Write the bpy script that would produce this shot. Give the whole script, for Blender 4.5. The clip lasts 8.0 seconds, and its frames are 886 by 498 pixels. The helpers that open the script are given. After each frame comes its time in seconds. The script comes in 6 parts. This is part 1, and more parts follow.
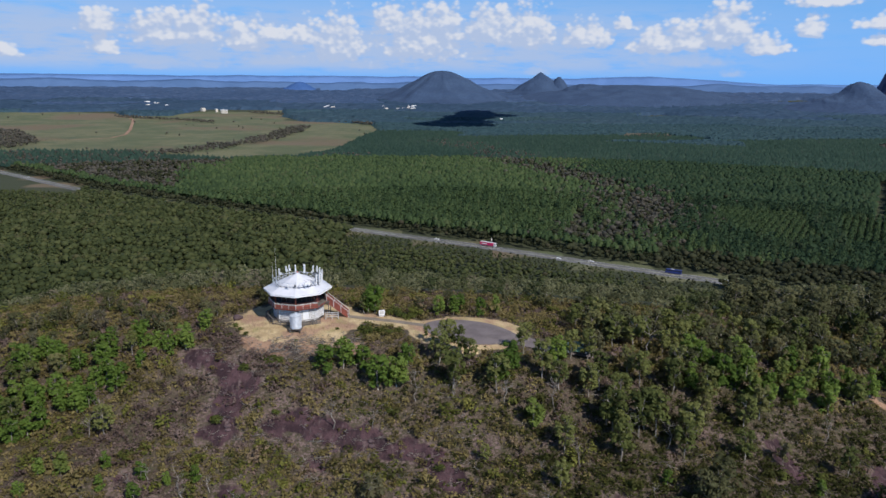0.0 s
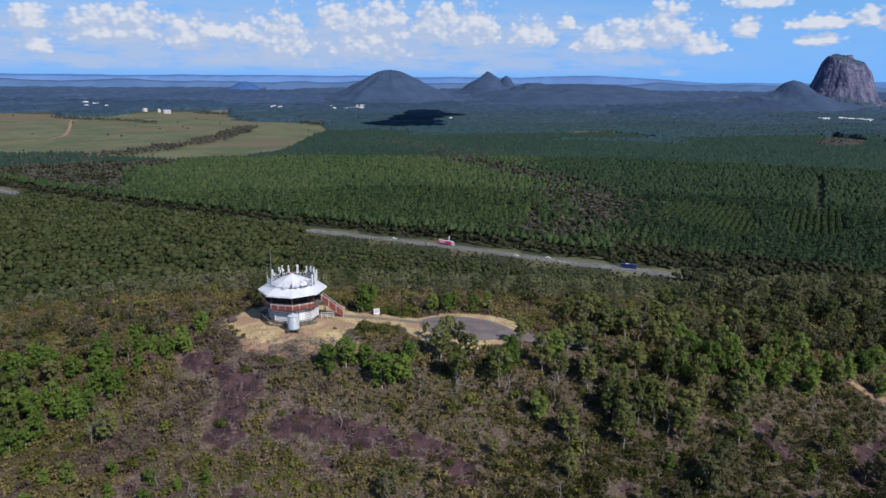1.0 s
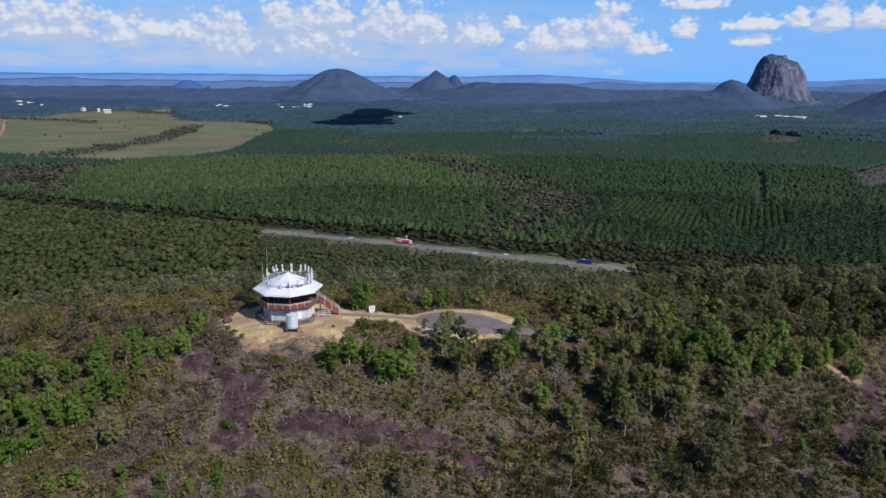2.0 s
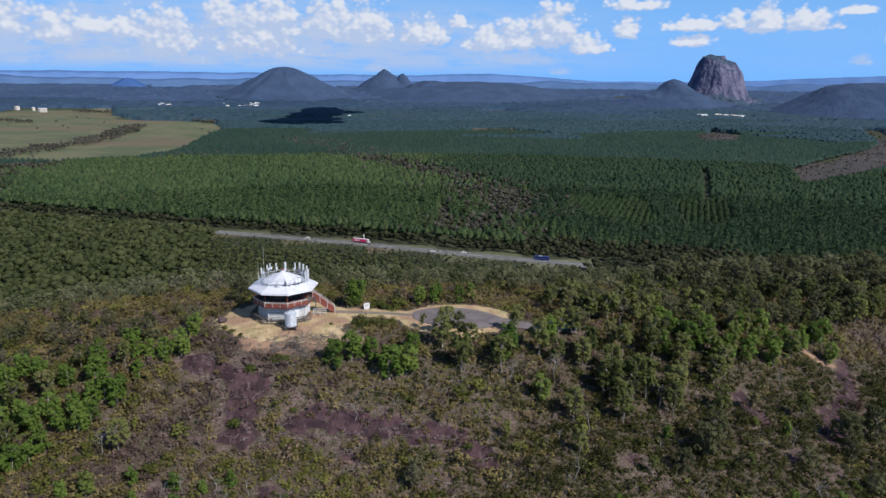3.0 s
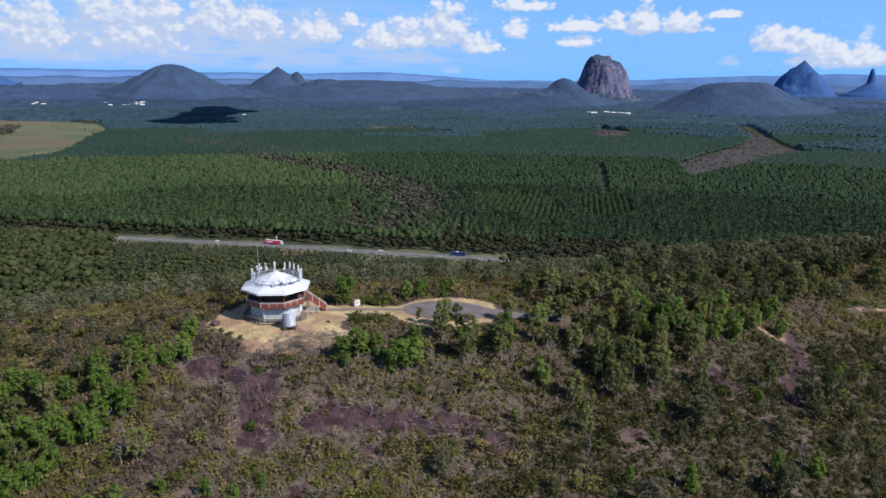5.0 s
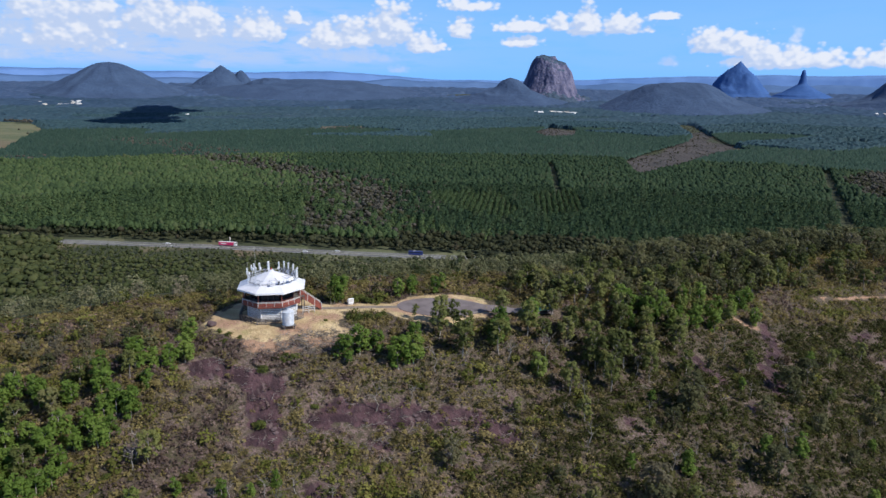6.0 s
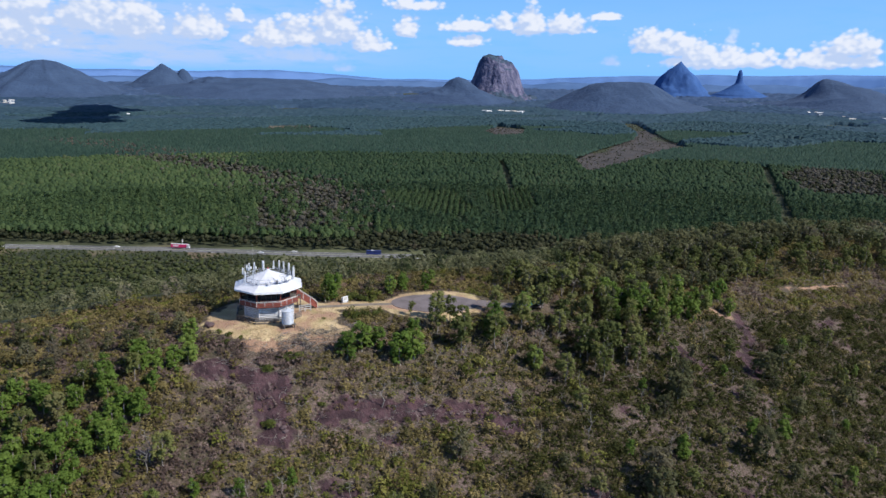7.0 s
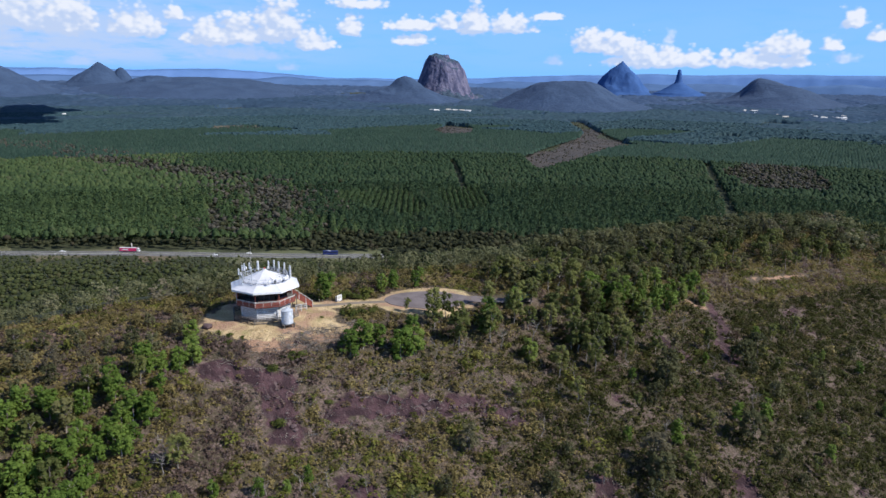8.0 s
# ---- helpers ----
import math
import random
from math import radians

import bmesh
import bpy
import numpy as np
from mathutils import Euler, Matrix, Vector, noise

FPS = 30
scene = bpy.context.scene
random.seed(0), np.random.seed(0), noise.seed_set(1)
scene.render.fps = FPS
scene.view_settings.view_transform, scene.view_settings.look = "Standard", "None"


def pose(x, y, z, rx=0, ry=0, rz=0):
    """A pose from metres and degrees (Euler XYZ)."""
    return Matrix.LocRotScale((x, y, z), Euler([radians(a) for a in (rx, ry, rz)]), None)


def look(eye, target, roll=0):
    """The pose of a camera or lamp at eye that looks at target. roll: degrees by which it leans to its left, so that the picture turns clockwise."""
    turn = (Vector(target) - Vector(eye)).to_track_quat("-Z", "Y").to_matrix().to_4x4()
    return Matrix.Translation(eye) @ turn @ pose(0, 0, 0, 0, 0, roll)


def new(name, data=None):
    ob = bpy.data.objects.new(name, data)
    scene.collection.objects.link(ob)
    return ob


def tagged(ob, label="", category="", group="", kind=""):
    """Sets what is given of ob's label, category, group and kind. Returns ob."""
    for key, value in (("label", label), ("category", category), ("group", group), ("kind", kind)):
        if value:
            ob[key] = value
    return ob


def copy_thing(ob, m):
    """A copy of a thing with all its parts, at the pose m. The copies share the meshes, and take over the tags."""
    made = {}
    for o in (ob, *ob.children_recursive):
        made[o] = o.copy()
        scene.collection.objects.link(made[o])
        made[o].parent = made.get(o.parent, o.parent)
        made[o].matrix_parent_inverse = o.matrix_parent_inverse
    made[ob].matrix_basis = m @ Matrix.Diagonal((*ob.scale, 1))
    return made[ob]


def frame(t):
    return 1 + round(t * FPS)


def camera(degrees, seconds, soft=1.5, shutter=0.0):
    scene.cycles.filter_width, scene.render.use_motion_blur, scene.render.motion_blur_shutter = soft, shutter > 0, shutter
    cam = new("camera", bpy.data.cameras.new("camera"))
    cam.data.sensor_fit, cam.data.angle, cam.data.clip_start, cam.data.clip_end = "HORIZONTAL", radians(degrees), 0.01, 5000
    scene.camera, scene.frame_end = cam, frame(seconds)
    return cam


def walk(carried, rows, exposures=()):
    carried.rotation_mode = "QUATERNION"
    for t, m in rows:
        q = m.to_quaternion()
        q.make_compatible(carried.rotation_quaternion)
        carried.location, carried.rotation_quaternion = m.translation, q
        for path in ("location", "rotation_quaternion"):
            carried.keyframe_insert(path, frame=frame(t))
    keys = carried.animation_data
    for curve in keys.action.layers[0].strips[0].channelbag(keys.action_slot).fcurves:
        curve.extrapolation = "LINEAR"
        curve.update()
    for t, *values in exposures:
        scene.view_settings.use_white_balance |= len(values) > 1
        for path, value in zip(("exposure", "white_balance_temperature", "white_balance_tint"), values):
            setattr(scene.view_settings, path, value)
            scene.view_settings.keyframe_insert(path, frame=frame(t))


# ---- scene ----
cam = camera(64.3, 8.0)
PATH = [
    (0, (5.569, 0.879, 38.264), (5.539, 2.826, 37.808), 0.5),
    (0.5, (2.038, 0.232, 38.189), (2.077, 2.179, 37.732), 0.3),
    (1, (-1.745, -0.216, 38.232), (-1.633, 1.727, 37.775), 0.4),
    (1.5, (-5.526, -0.596, 38.189), (-5.343, 1.342, 37.731), 0.4),
    (3, (-16.857, -0.904, 37.845), (-16.462, 1.002, 37.384), 0.6),
    (3.5, (-20.683, -0.733, 37.844), (-20.219, 1.157, 37.382), 0.6),
    (4, (-24.503, -0.477, 37.795), (-23.969, 1.395, 37.333), 0.7),
    (4.5, (-28.287, 0.123, 37.683), (-27.685, 1.974, 37.221), 0.7),
    (6, (-39.591, 2.262, 37.381), (-38.786, 4.034, 36.92), 0.9),
    (6.5, (-43.348, 3.112, 37.33), (-42.478, 4.852, 36.869), 1.0),
    (7, (-47.066, 4.096, 37.255), (-46.132, 5.803, 36.794), 1.0),
    (7.5, (-50.788, 5.202, 37.177), (-49.79, 6.873, 36.715), 1.0),
    (8, (-54.444, 6.573, 37.143), (-53.384, 8.205, 36.682), 1.0),
]
walk(cam, [(t, look(eye, target, roll)) for t, eye, target, roll in PATH], exposures=((0.0, -0.10), (4.0, 0.04), (8.0, 0.19)))

# ---- world, sun, exposure ----
SUN_AZ, SUN_EL = 141.0, 43.0          # degrees clockwise from the view axis (+y), and above the horizon


class Tree:
    """Small helper to lay out shader nodes."""

    def __init__(self, tree):
        self.t = tree

    def node(self, kind, operation="", use_clamp=False, data_type="", blend_type="", interpolation_type="", attribute_name=""):
        n = self.t.nodes.new(kind)
        if operation:
            n.operation = operation
        if use_clamp:
            n.use_clamp = True
        if data_type:
            n.data_type = data_type
        if blend_type:
            n.blend_type = blend_type
        if interpolation_type:
            n.interpolation_type = interpolation_type
        if attribute_name:
            n.attribute_name = attribute_name
        return n

    def put(self, value, socket):
        if isinstance(value, (int, float)):
            socket.default_value = value
        elif isinstance(value, tuple):
            socket.default_value = value if len(socket.default_value) == len(value) else (*value, 1.0)
        else:
            self.t.links.new(value, socket)

    def math(self, op, a, b=0.0, c=0.0, clamp=False):
        n = self.node("ShaderNodeMath", operation=op, use_clamp=clamp)
        for v, s in zip((a, b, c), n.inputs):
            self.put(v, s)
        return n.outputs[0]

    def mix(self, f, a, b):
        n = self.node("ShaderNodeMix", data_type="RGBA")
        self.put(f, n.inputs[0])
        self.put(a, n.inputs[6])
        self.put(b, n.inputs[7])
        return n.outputs[2]

    def ramp(self, f, stops):
        n = self.node("ShaderNodeValToRGB")
        while len(n.color_ramp.elements) < len(stops):
            n.color_ramp.elements.new(0.5)
        for e, (p, c) in zip(n.color_ramp.elements, stops):
            e.position, e.color = p, ((*c, 1.0) if isinstance(c, tuple) else (c, c, c, 1.0))
        self.put(f, n.inputs[0])
        return n.outputs[0]

    def step(self, f, lo, hi):
        n = self.node("ShaderNodeMapRange", interpolation_type="SMOOTHSTEP")
        self.put(f, n.inputs[0])
        n.inputs[1].default_value, n.inputs[2].default_value = lo, hi
        return n.outputs[0]

    def noise(self, where, scale, detail=4.0, rough=0.55):
        n = self.node("ShaderNodeTexNoise")
        self.put(where, n.inputs["Vector"])
        n.inputs["Scale"].default_value, n.inputs["Detail"].default_value, n.inputs["Roughness"].default_value = scale, detail, rough
        return n.outputs["Fac"]

    def attr(self, name):
        return self.node("ShaderNodeAttribute", attribute_name=name).outputs["Fac"]

    def place(self):
        return self.node("ShaderNodeNewGeometry").outputs["Position"]


CUMULUS = [(-31.7, 1.75, 0.99, 0.91), (-26.2, 3.69, 1.38, 1.51), (-25.8, 2.17, 1.03, 1.08), (-21.4, 3.16, 2.75, 2.15), (-19.3, 3.54, 1.44, 2.29), (-16.3, 2.81, 1.74, 1.94), (-14.0, 3.35, 1.69, 1.07), (-11.7, 3.15, 1.19, 1.65), (-9.1, 2.36, 2.01, 2.91),
           (-5.2, 4.09, 1.14, 2.15), (-2.7, 2.6, 2.92, 3.67), (-0.8, 3.72, 1.32, 2.57), (2.8, 3.66, 2.18, 2.65), (5.6, 3.42, 2.0, 2.8), (10.1, 3.16, 1.77, 1.73), (12.6, 4.3, 0.74, 0.81), (15.2, 2.73, 1.85, 1.62), (17.4, 2.96, 2.36, 1.76)]
CUMULUS_2 = [(20.1, 3.41, 1.97, 2.72), (22.6, 2.52, 1.65, 1.16), (25.6, 3.66, 0.95, 1.2), (30.2, 4.01, 1.84, 0.81), (30.4, 2.95, 1.44, 0.66), (33.0, 4.23, 0.87, 1.03), (35.2, 4.05, 1.39, 1.95), (37.7, 4.05, 2.05, 1.16), (40.9, 4.9, 1.06, 0.45), (25.9, 5.54, 2.1, 0.72),
             (44.5, 2.74, 1.69, 1.49), (46.5, 2.47, 1.74, 1.47), (48.6, 1.62, 3.15, 1.39), (51.8, 1.64, 1.42, 1.05), (56.1, 1.67, 3.35, 1.1), (57.6, 2.5, 1.79, 1.23), (60.6, 2.72, 0.68, 0.74), (61.8, 4.33, 0.8, 1.09), (63.5, 3.35, 0.71, 0.72)]
LOW_ROWS = [(17.5, 1.67, 2.75, 0.97), (20.9, 0.78, 0.84, 0.52), (-22.8, 1.06, 1.87, 0.64), (-18.8, 1.21, 1.38, 0.57), (-14.3, 1.52, 2.55, 0.67), (1.9, 1.96, 1.95, 0.6), (6.3, 0.87, 0.97, 0.52), (-6.5, 1.28, 2.66, 0.6), (41.4, 1.58, 0.69, 0.59), (61.6, 1.89, 0.88, 0.56), (49.9, 3.3, 0.4, 0.72)]


def sky_world():
    """A clear sky with heaps of cumulus, given as azimuth, height of the base, half width and height in degrees."""
    w = bpy.data.worlds.new("sky")
    scene.world = w
    w.use_nodes = True
    n = Tree(w.node_tree)
    n.t.nodes.clear()
    sky = n.node("ShaderNodeTexSky")
    sky.sky_type, sky.sun_disc = "NISHITA", False
    sky.sun_elevation, sky.sun_rotation = radians(SUN_EL), radians(SUN_AZ)
    sky.air_density, sky.dust_density, sky.ozone_density = 1.0, 0.0, 3.0
    way = n.node("ShaderNodeTexCoord").outputs["Generated"]
    sep = n.node("ShaderNodeSeparateXYZ")
    n.put(way, sep.inputs[0])
    az = n.math("MULTIPLY", n.math("ARCTAN2", sep.outputs[0], sep.outputs[1]), 180 / math.pi)
    el = n.math("MULTIPLY", n.math("ARCSINE", sep.outputs[2]), 180 / math.pi)
    flat = n.node("ShaderNodeCombineXYZ")
    n.put(az, flat.inputs[0])
    n.put(el, flat.inputs[1])
    streak = n.node("ShaderNodeCombineXYZ")
    n.put(az, streak.inputs[0])
    n.put(n.math("MULTIPLY", el, 5.0), streak.inputs[1])
    veil = n.noise(streak.outputs[0], 0.22, 6.0, 0.6)

    def shifted(vec, op, by):
        v = n.node("ShaderNodeVectorMath", operation=op)
        n.put(vec, v.inputs[0])
        v.inputs[1].default_value = by
        return v.outputs[0]

    def lump(vec, scale):
        v = n.node("ShaderNodeTexVoronoi")
        v.voronoi_dimensions, v.feature = "2D", "SMOOTH_F1"
        n.put(vec, v.inputs["Vector"])
        v.inputs["Scale"].default_value, v.inputs["Smoothness"].default_value = scale, 0.35
        return v.outputs["Distance"]

    def density(vec, clouds):
        """Above nought inside a cloud: heaps with flat feet and lumpy heads."""
        best = None
        for a, e, w_, h in clouds:
            off = shifted(vec, "SUBTRACT", (a, e, 0))
            over = shifted(off, "MULTIPLY", (1 / (w_ * 1.18), 1 / (h * 1.08), 0))
            under = shifted(off, "MULTIPLY", (1 / (w_ * 1.18), -1 / (h * 0.26 + 0.06), 0))
            far = n.node("ShaderNodeVectorMath", operation="MAXIMUM")
            n.put(over, far.inputs[0])
            n.put(under, far.inputs[1])
            ln = n.node("ShaderNodeVectorMath", operation="LENGTH")
            n.put(far.outputs[0], ln.inputs[0])
            best = ln.outputs["Value"] if best is None else n.math("SMOOTH_MIN", best, ln.outputs["Value"], 0.25)
        tall = shifted(vec, "MULTIPLY", (1.0, 1.35, 1.0))
        wave = n.noise(tall, 1.0, 3.5, 0.55)
        heads = n.math("ADD", n.math("MULTIPLY", n.math("SUBTRACT", 0.46, lump(tall, 0.8)), 0.60), n.math("MULTIPLY", n.math("SUBTRACT", 0.44, lump(tall, 2.0)), 0.42))
        heads = n.math("ADD", heads, n.math("MULTIPLY", n.math("SUBTRACT", wave, 0.5), 0.60))
        return n.math("ADD", n.math("SUBTRACT", 1.0, best), heads)

    body = density(flat.outputs[0], CUMULUS + CUMULUS_2)
    mask = n.step(body, -0.04, 0.42)
    towards_sun = density(shifted(flat.outputs[0], "ADD", (0.25, 0.60, 0)), CUMULUS + CUMULUS_2)
    rows = n.math("MULTIPLY", n.step(density(flat.outputs[0], LOW_ROWS), -0.1, 0.8), 0.6)
    # thin layered cloud behind the heaps, thicker towards the left, and broken cloud over the rest of the sky
    left = n.math("SUBTRACT", 1.0, n.step(az, 4.0, 30.0))
    band = n.math("MULTIPLY", n.step(el, 0.3, 1.6), n.math("SUBTRACT", 1.0, n.step(el, 3.4, 7.5)))
    thin = n.math("MULTIPLY", n.math("MULTIPLY", n.step(veil, 0.26, 0.56), band), n.math("ADD", n.math("MULTIPLY", left, 1.0), 0.12))
    rest = n.math("MULTIPLY", n.math("MULTIPLY", n.step(n.noise(way, 2.2, 6.0), 0.52, 0.66), n.step(el, 6.5, 12.0)), 0.55)
    shade = n.step(n.math("SUBTRACT", body, towards_sun), -0.14, 0.60)
    white = n.mix(shade, CLOUD_GREY, CLOUD_WHITE)
    haze = n.mix(n.math("SUBTRACT", 1.0, n.step(el, 0.0, 17.0)), sky.outputs[0], HORIZON)
    tone = n.node("ShaderNodeMix", data_type="RGBA", blend_type="MULTIPLY")
    tone.inputs[0].default_value = 1.0
    n.put(haze, tone.inputs[6])
    n.put(SKY_TONE, tone.inputs[7])
    col = n.mix(n.math("MULTIPLY", thin, 0.72), tone.outputs[2], CLOUD_GREY)
    col = n.mix(n.math("MAXIMUM", n.math("MAXIMUM", n.math("MULTIPLY", mask, 0.95), rows), rest), col, white)
    bg = n.node("ShaderNodeBackground")
    n.put(col, bg.inputs[0])
    bg.inputs[1].default_value = 0.09
    out = n.node("ShaderNodeOutputWorld")
    n.t.links.new(bg.outputs[0], out.inputs[0])


CLOUD_WHITE, CLOUD_GREY, HORIZON, SKY_TONE = (8.3, 8.7, 9.7), (5.2, 6.4, 8.9), (3.8, 6.5, 10.4), (0.58, 0.84, 1.10)
sky_world()
lamp = bpy.data.lights.new("sun", "SUN")
lamp.energy, lamp.angle, lamp.color = 4.8, radians(0.53), (1.0, 0.95, 0.88)
sun_dir = Vector((math.sin(radians(SUN_AZ)) * math.cos(radians(SUN_EL)), math.cos(radians(SUN_AZ)) * math.cos(radians(SUN_EL)), math.sin(radians(SUN_EL))))
sun = new("sun", lamp)
sun.matrix_world = look(sun_dir * 300, (0, 0, 0))


# ---- materials ----
def material(name, paint, rough=0.85, metal=0.0, bump=None, spec=0.3, through_light=0.0):
    """paint(n) gives the base colour socket or a colour; bump is (scale, strength, distance)."""
    m = bpy.data.materials.new(name)
    m.use_nodes = True
    n = Tree(m.node_tree)
    b = n.t.nodes["Principled BSDF"]
    col = paint(n) if callable(paint) else paint
    n.put(col, b.inputs["Base Color"])
    b.inputs["Roughness"].default_value, b.inputs["Metallic"].default_value, b.inputs["Specular IOR Level"].default_value = rough, metal, spec
    if bump:
        bn = n.node("ShaderNodeBump")
        bn.inputs["Strength"].default_value, bn.inputs["Distance"].default_value = bump[1], bump[2]
        n.put(n.noise(n.place(), bump[0], 6.0), bn.inputs["Height"])
        n.t.links.new(bn.outputs[0], b.inputs["Normal"])
    if through_light:
        tl = n.node("ShaderNodeBsdfTranslucent")
        n.put(col, tl.inputs[0])
        mx = n.node("ShaderNodeMixShader")
        mx.inputs[0].default_value = through_light
        n.t.links.new(b.outputs[0], mx.inputs[1])
        n.t.links.new(tl.outputs[0], mx.inputs[2])
        n.t.links.new(mx.outputs[0], n.t.nodes["Material Output"].inputs[0])
    return m


def foliage(name, dark, mid, light, dry=(0.11, 0.085, 0.06), patch=0.02, own_share=0.55):
    """Leaves: each plant has its own tint, each spray of leaves a little of its own."""

    def paint(n):
        tint = n.attr("tint")
        spray = n.node("ShaderNodeNewGeometry").outputs["Random Per Island"]
        own = n.node("ShaderNodeObjectInfo").outputs["Random"]
        f = n.math("FRACT", n.math("ADD", tint, own))
        area = n.noise(n.place(), patch, 3.0)
        g = n.math("ADD", n.math("MULTIPLY", f, own_share), n.math("ADD", n.math("MULTIPLY", spray, 0.14), n.math("MULTIPLY", area, 1.0 - own_share)))
        col = n.ramp(g, [(0.18, dark), (0.55, mid), (0.95, light)])
        return n.mix(n.step(n.math("ADD", f, n.math("MULTIPLY", area, 0.5)), 1.12, 1.3), col, dry)

    return material(name, paint, rough=0.75, spec=0.15, through_light=0.4)


def two_tone(a, b, scale, fine=None, lo=0.35, hi=0.65):
    def paint(n):
        p = n.place()
        col = n.mix(n.step(n.noise(p, scale), lo, hi), a, b)
        if fine:
            col = n.mix(n.math("MULTIPLY", n.step(n.noise(p, fine[0], 5.0), 0.4, 0.7), fine[1]), col, fine[2])
        return col

    return paint


def ground_paint(n):
    p = n.place()
    big, mid, fine = n.noise(p, 0.06, 4.0), n.noise(p, 0.45, 5.0), n.noise(p, 3.0, 6.0)
    soil = n.mix(n.step(mid, 0.35, 0.65), (0.060, 0.049, 0.031), (0.110, 0.081, 0.061))
    soil = n.mix(n.math("MULTIPLY", n.step(n.noise(p, 1.3, 5.0), 0.46, 0.66), 0.7), soil, (0.060, 0.060, 0.027))
    soil = n.mix(n.math("MULTIPLY", n.step(fine, 0.50, 0.68), 0.65), soil, (0.20, 0.150, 0.125))
    soil = n.mix(n.math("MULTIPLY", n.step(n.noise(p, 5.0, 4.0), 0.52, 0.62), 0.75), soil, (0.034, 0.029, 0.019))
    rock = n.mix(n.step(mid, 0.38, 0.62), (0.032, 0.017, 0.021), (0.080, 0.044, 0.050))
    down = n.node("ShaderNodeMapping")
    down.inputs["Scale"].default_value = (1.0, 0.35, 0.35)
    n.put(p, down.inputs["Vector"])
    rock = n.mix(n.math("MULTIPLY", n.step(n.noise(down.outputs[0], 1.8, 6.0), 0.54, 0.66), 0.55), rock, (0.20, 0.145, 0.140))
    rock = n.mix(n.math("MULTIPLY", n.step(n.noise(down.outputs[0], 0.9, 5.0), 0.52, 0.64), 0.7), rock, (0.024, 0.014, 0.018))
    litter = n.math("MULTIPLY", n.step(n.attr("rock"), 0.10, 0.30), n.math("SUBTRACT", 1.0, n.step(n.attr("rock"), 0.42, 0.66)))
    soil = n.mix(n.math("MULTIPLY", litter, n.math("MULTIPLY", n.step(n.noise(p, 2.4, 5.0), 0.46, 0.60), 0.85)), soil, (0.175, 0.122, 0.114))
    straw = n.mix(n.step(mid, 0.35, 0.7), (0.43, 0.315, 0.175), (0.58, 0.45, 0.265))
    straw = n.mix(n.math("MULTIPLY", n.step(n.noise(p, 0.16, 5.0), 0.47, 0.62), 0.85), straw, (0.36, 0.215, 0.155))
    straw = n.mix(n.math("MULTIPLY", n.step(n.noise(p, 0.25, 4.0), 0.52, 0.7), 0.55), straw, (0.27, 0.27, 0.10))
    straw = n.mix(n.math("MULTIPLY", n.step(fine, 0.5, 0.75), 0.35), straw, (0.20, 0.13, 0.08))
    bare = n.mix(mid, (0.25, 0.145, 0.10), (0.38, 0.25, 0.165))
    field = n.mix(n.step(n.noise(p, 0.008, 5.0), 0.35, 0.65), (0.094, 0.110, 0.054), (0.152, 0.148, 0.080))
    field = n.mix(n.math("MULTIPLY", n.step(n.noise(p, 0.03, 5.0), 0.48, 0.66), 0.5), field, (0.066, 0.084, 0.040))
    field = n.mix(n.step(n.noise(p, 0.003, 4.0), 0.5, 0.62), field, (0.150, 0.114, 0.072))
    cut = n.mix(n.step(n.noise(p, 0.02, 5.0), 0.3, 0.7), (0.044, 0.040, 0.038), (0.078, 0.066, 0.060))
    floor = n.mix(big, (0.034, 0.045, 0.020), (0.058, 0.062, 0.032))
    wob = n.math("MULTIPLY", n.math("SUBTRACT", n.noise(p, 0.35, 6.0), 0.5), 1.6)
    far_wob = n.math("MULTIPLY", n.math("SUBTRACT", n.noise(p, 0.012, 6.0), 0.5), 0.8)
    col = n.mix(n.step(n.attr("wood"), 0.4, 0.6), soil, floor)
    for name, paint_, w in (("rock", rock, wob), ("straw", straw, wob), ("bare", bare, wob), ("field", field, far_wob), ("cut", cut, far_wob)):
        col = n.mix(n.step(n.math("ADD", n.attr(name), n.math("MULTIPLY", w, n.step(n.attr(name), 0.02, 0.2))), 0.42, 0.62), col, paint_)
    return col


def cliff_paint(n):
    """Bare streaked rock on the steep faces, forest on the gentler ones, both tinted blue for haze."""
    p = n.place()
    tall = n.node("ShaderNodeMapping")
    tall.inputs["Scale"].default_value = (1.0, 1.0, 0.25)
    n.put(p, tall.inputs["Vector"])
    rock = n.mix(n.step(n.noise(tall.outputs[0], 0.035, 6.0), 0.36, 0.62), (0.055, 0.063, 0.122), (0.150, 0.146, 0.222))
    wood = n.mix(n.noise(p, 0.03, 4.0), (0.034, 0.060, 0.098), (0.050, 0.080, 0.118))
    steep = n.node("ShaderNodeSeparateXYZ")
    n.put(n.node("ShaderNodeNewGeometry").outputs["Normal"], steep.inputs[0])
    gentle = n.step(n.math("ADD", steep.outputs[2], n.math("MULTIPLY", n.math("SUBTRACT", n.noise(p, 0.02, 5.0), 0.5), 0.5)), 0.58, 0.74)
    return n.mix(gentle, rock, wood)


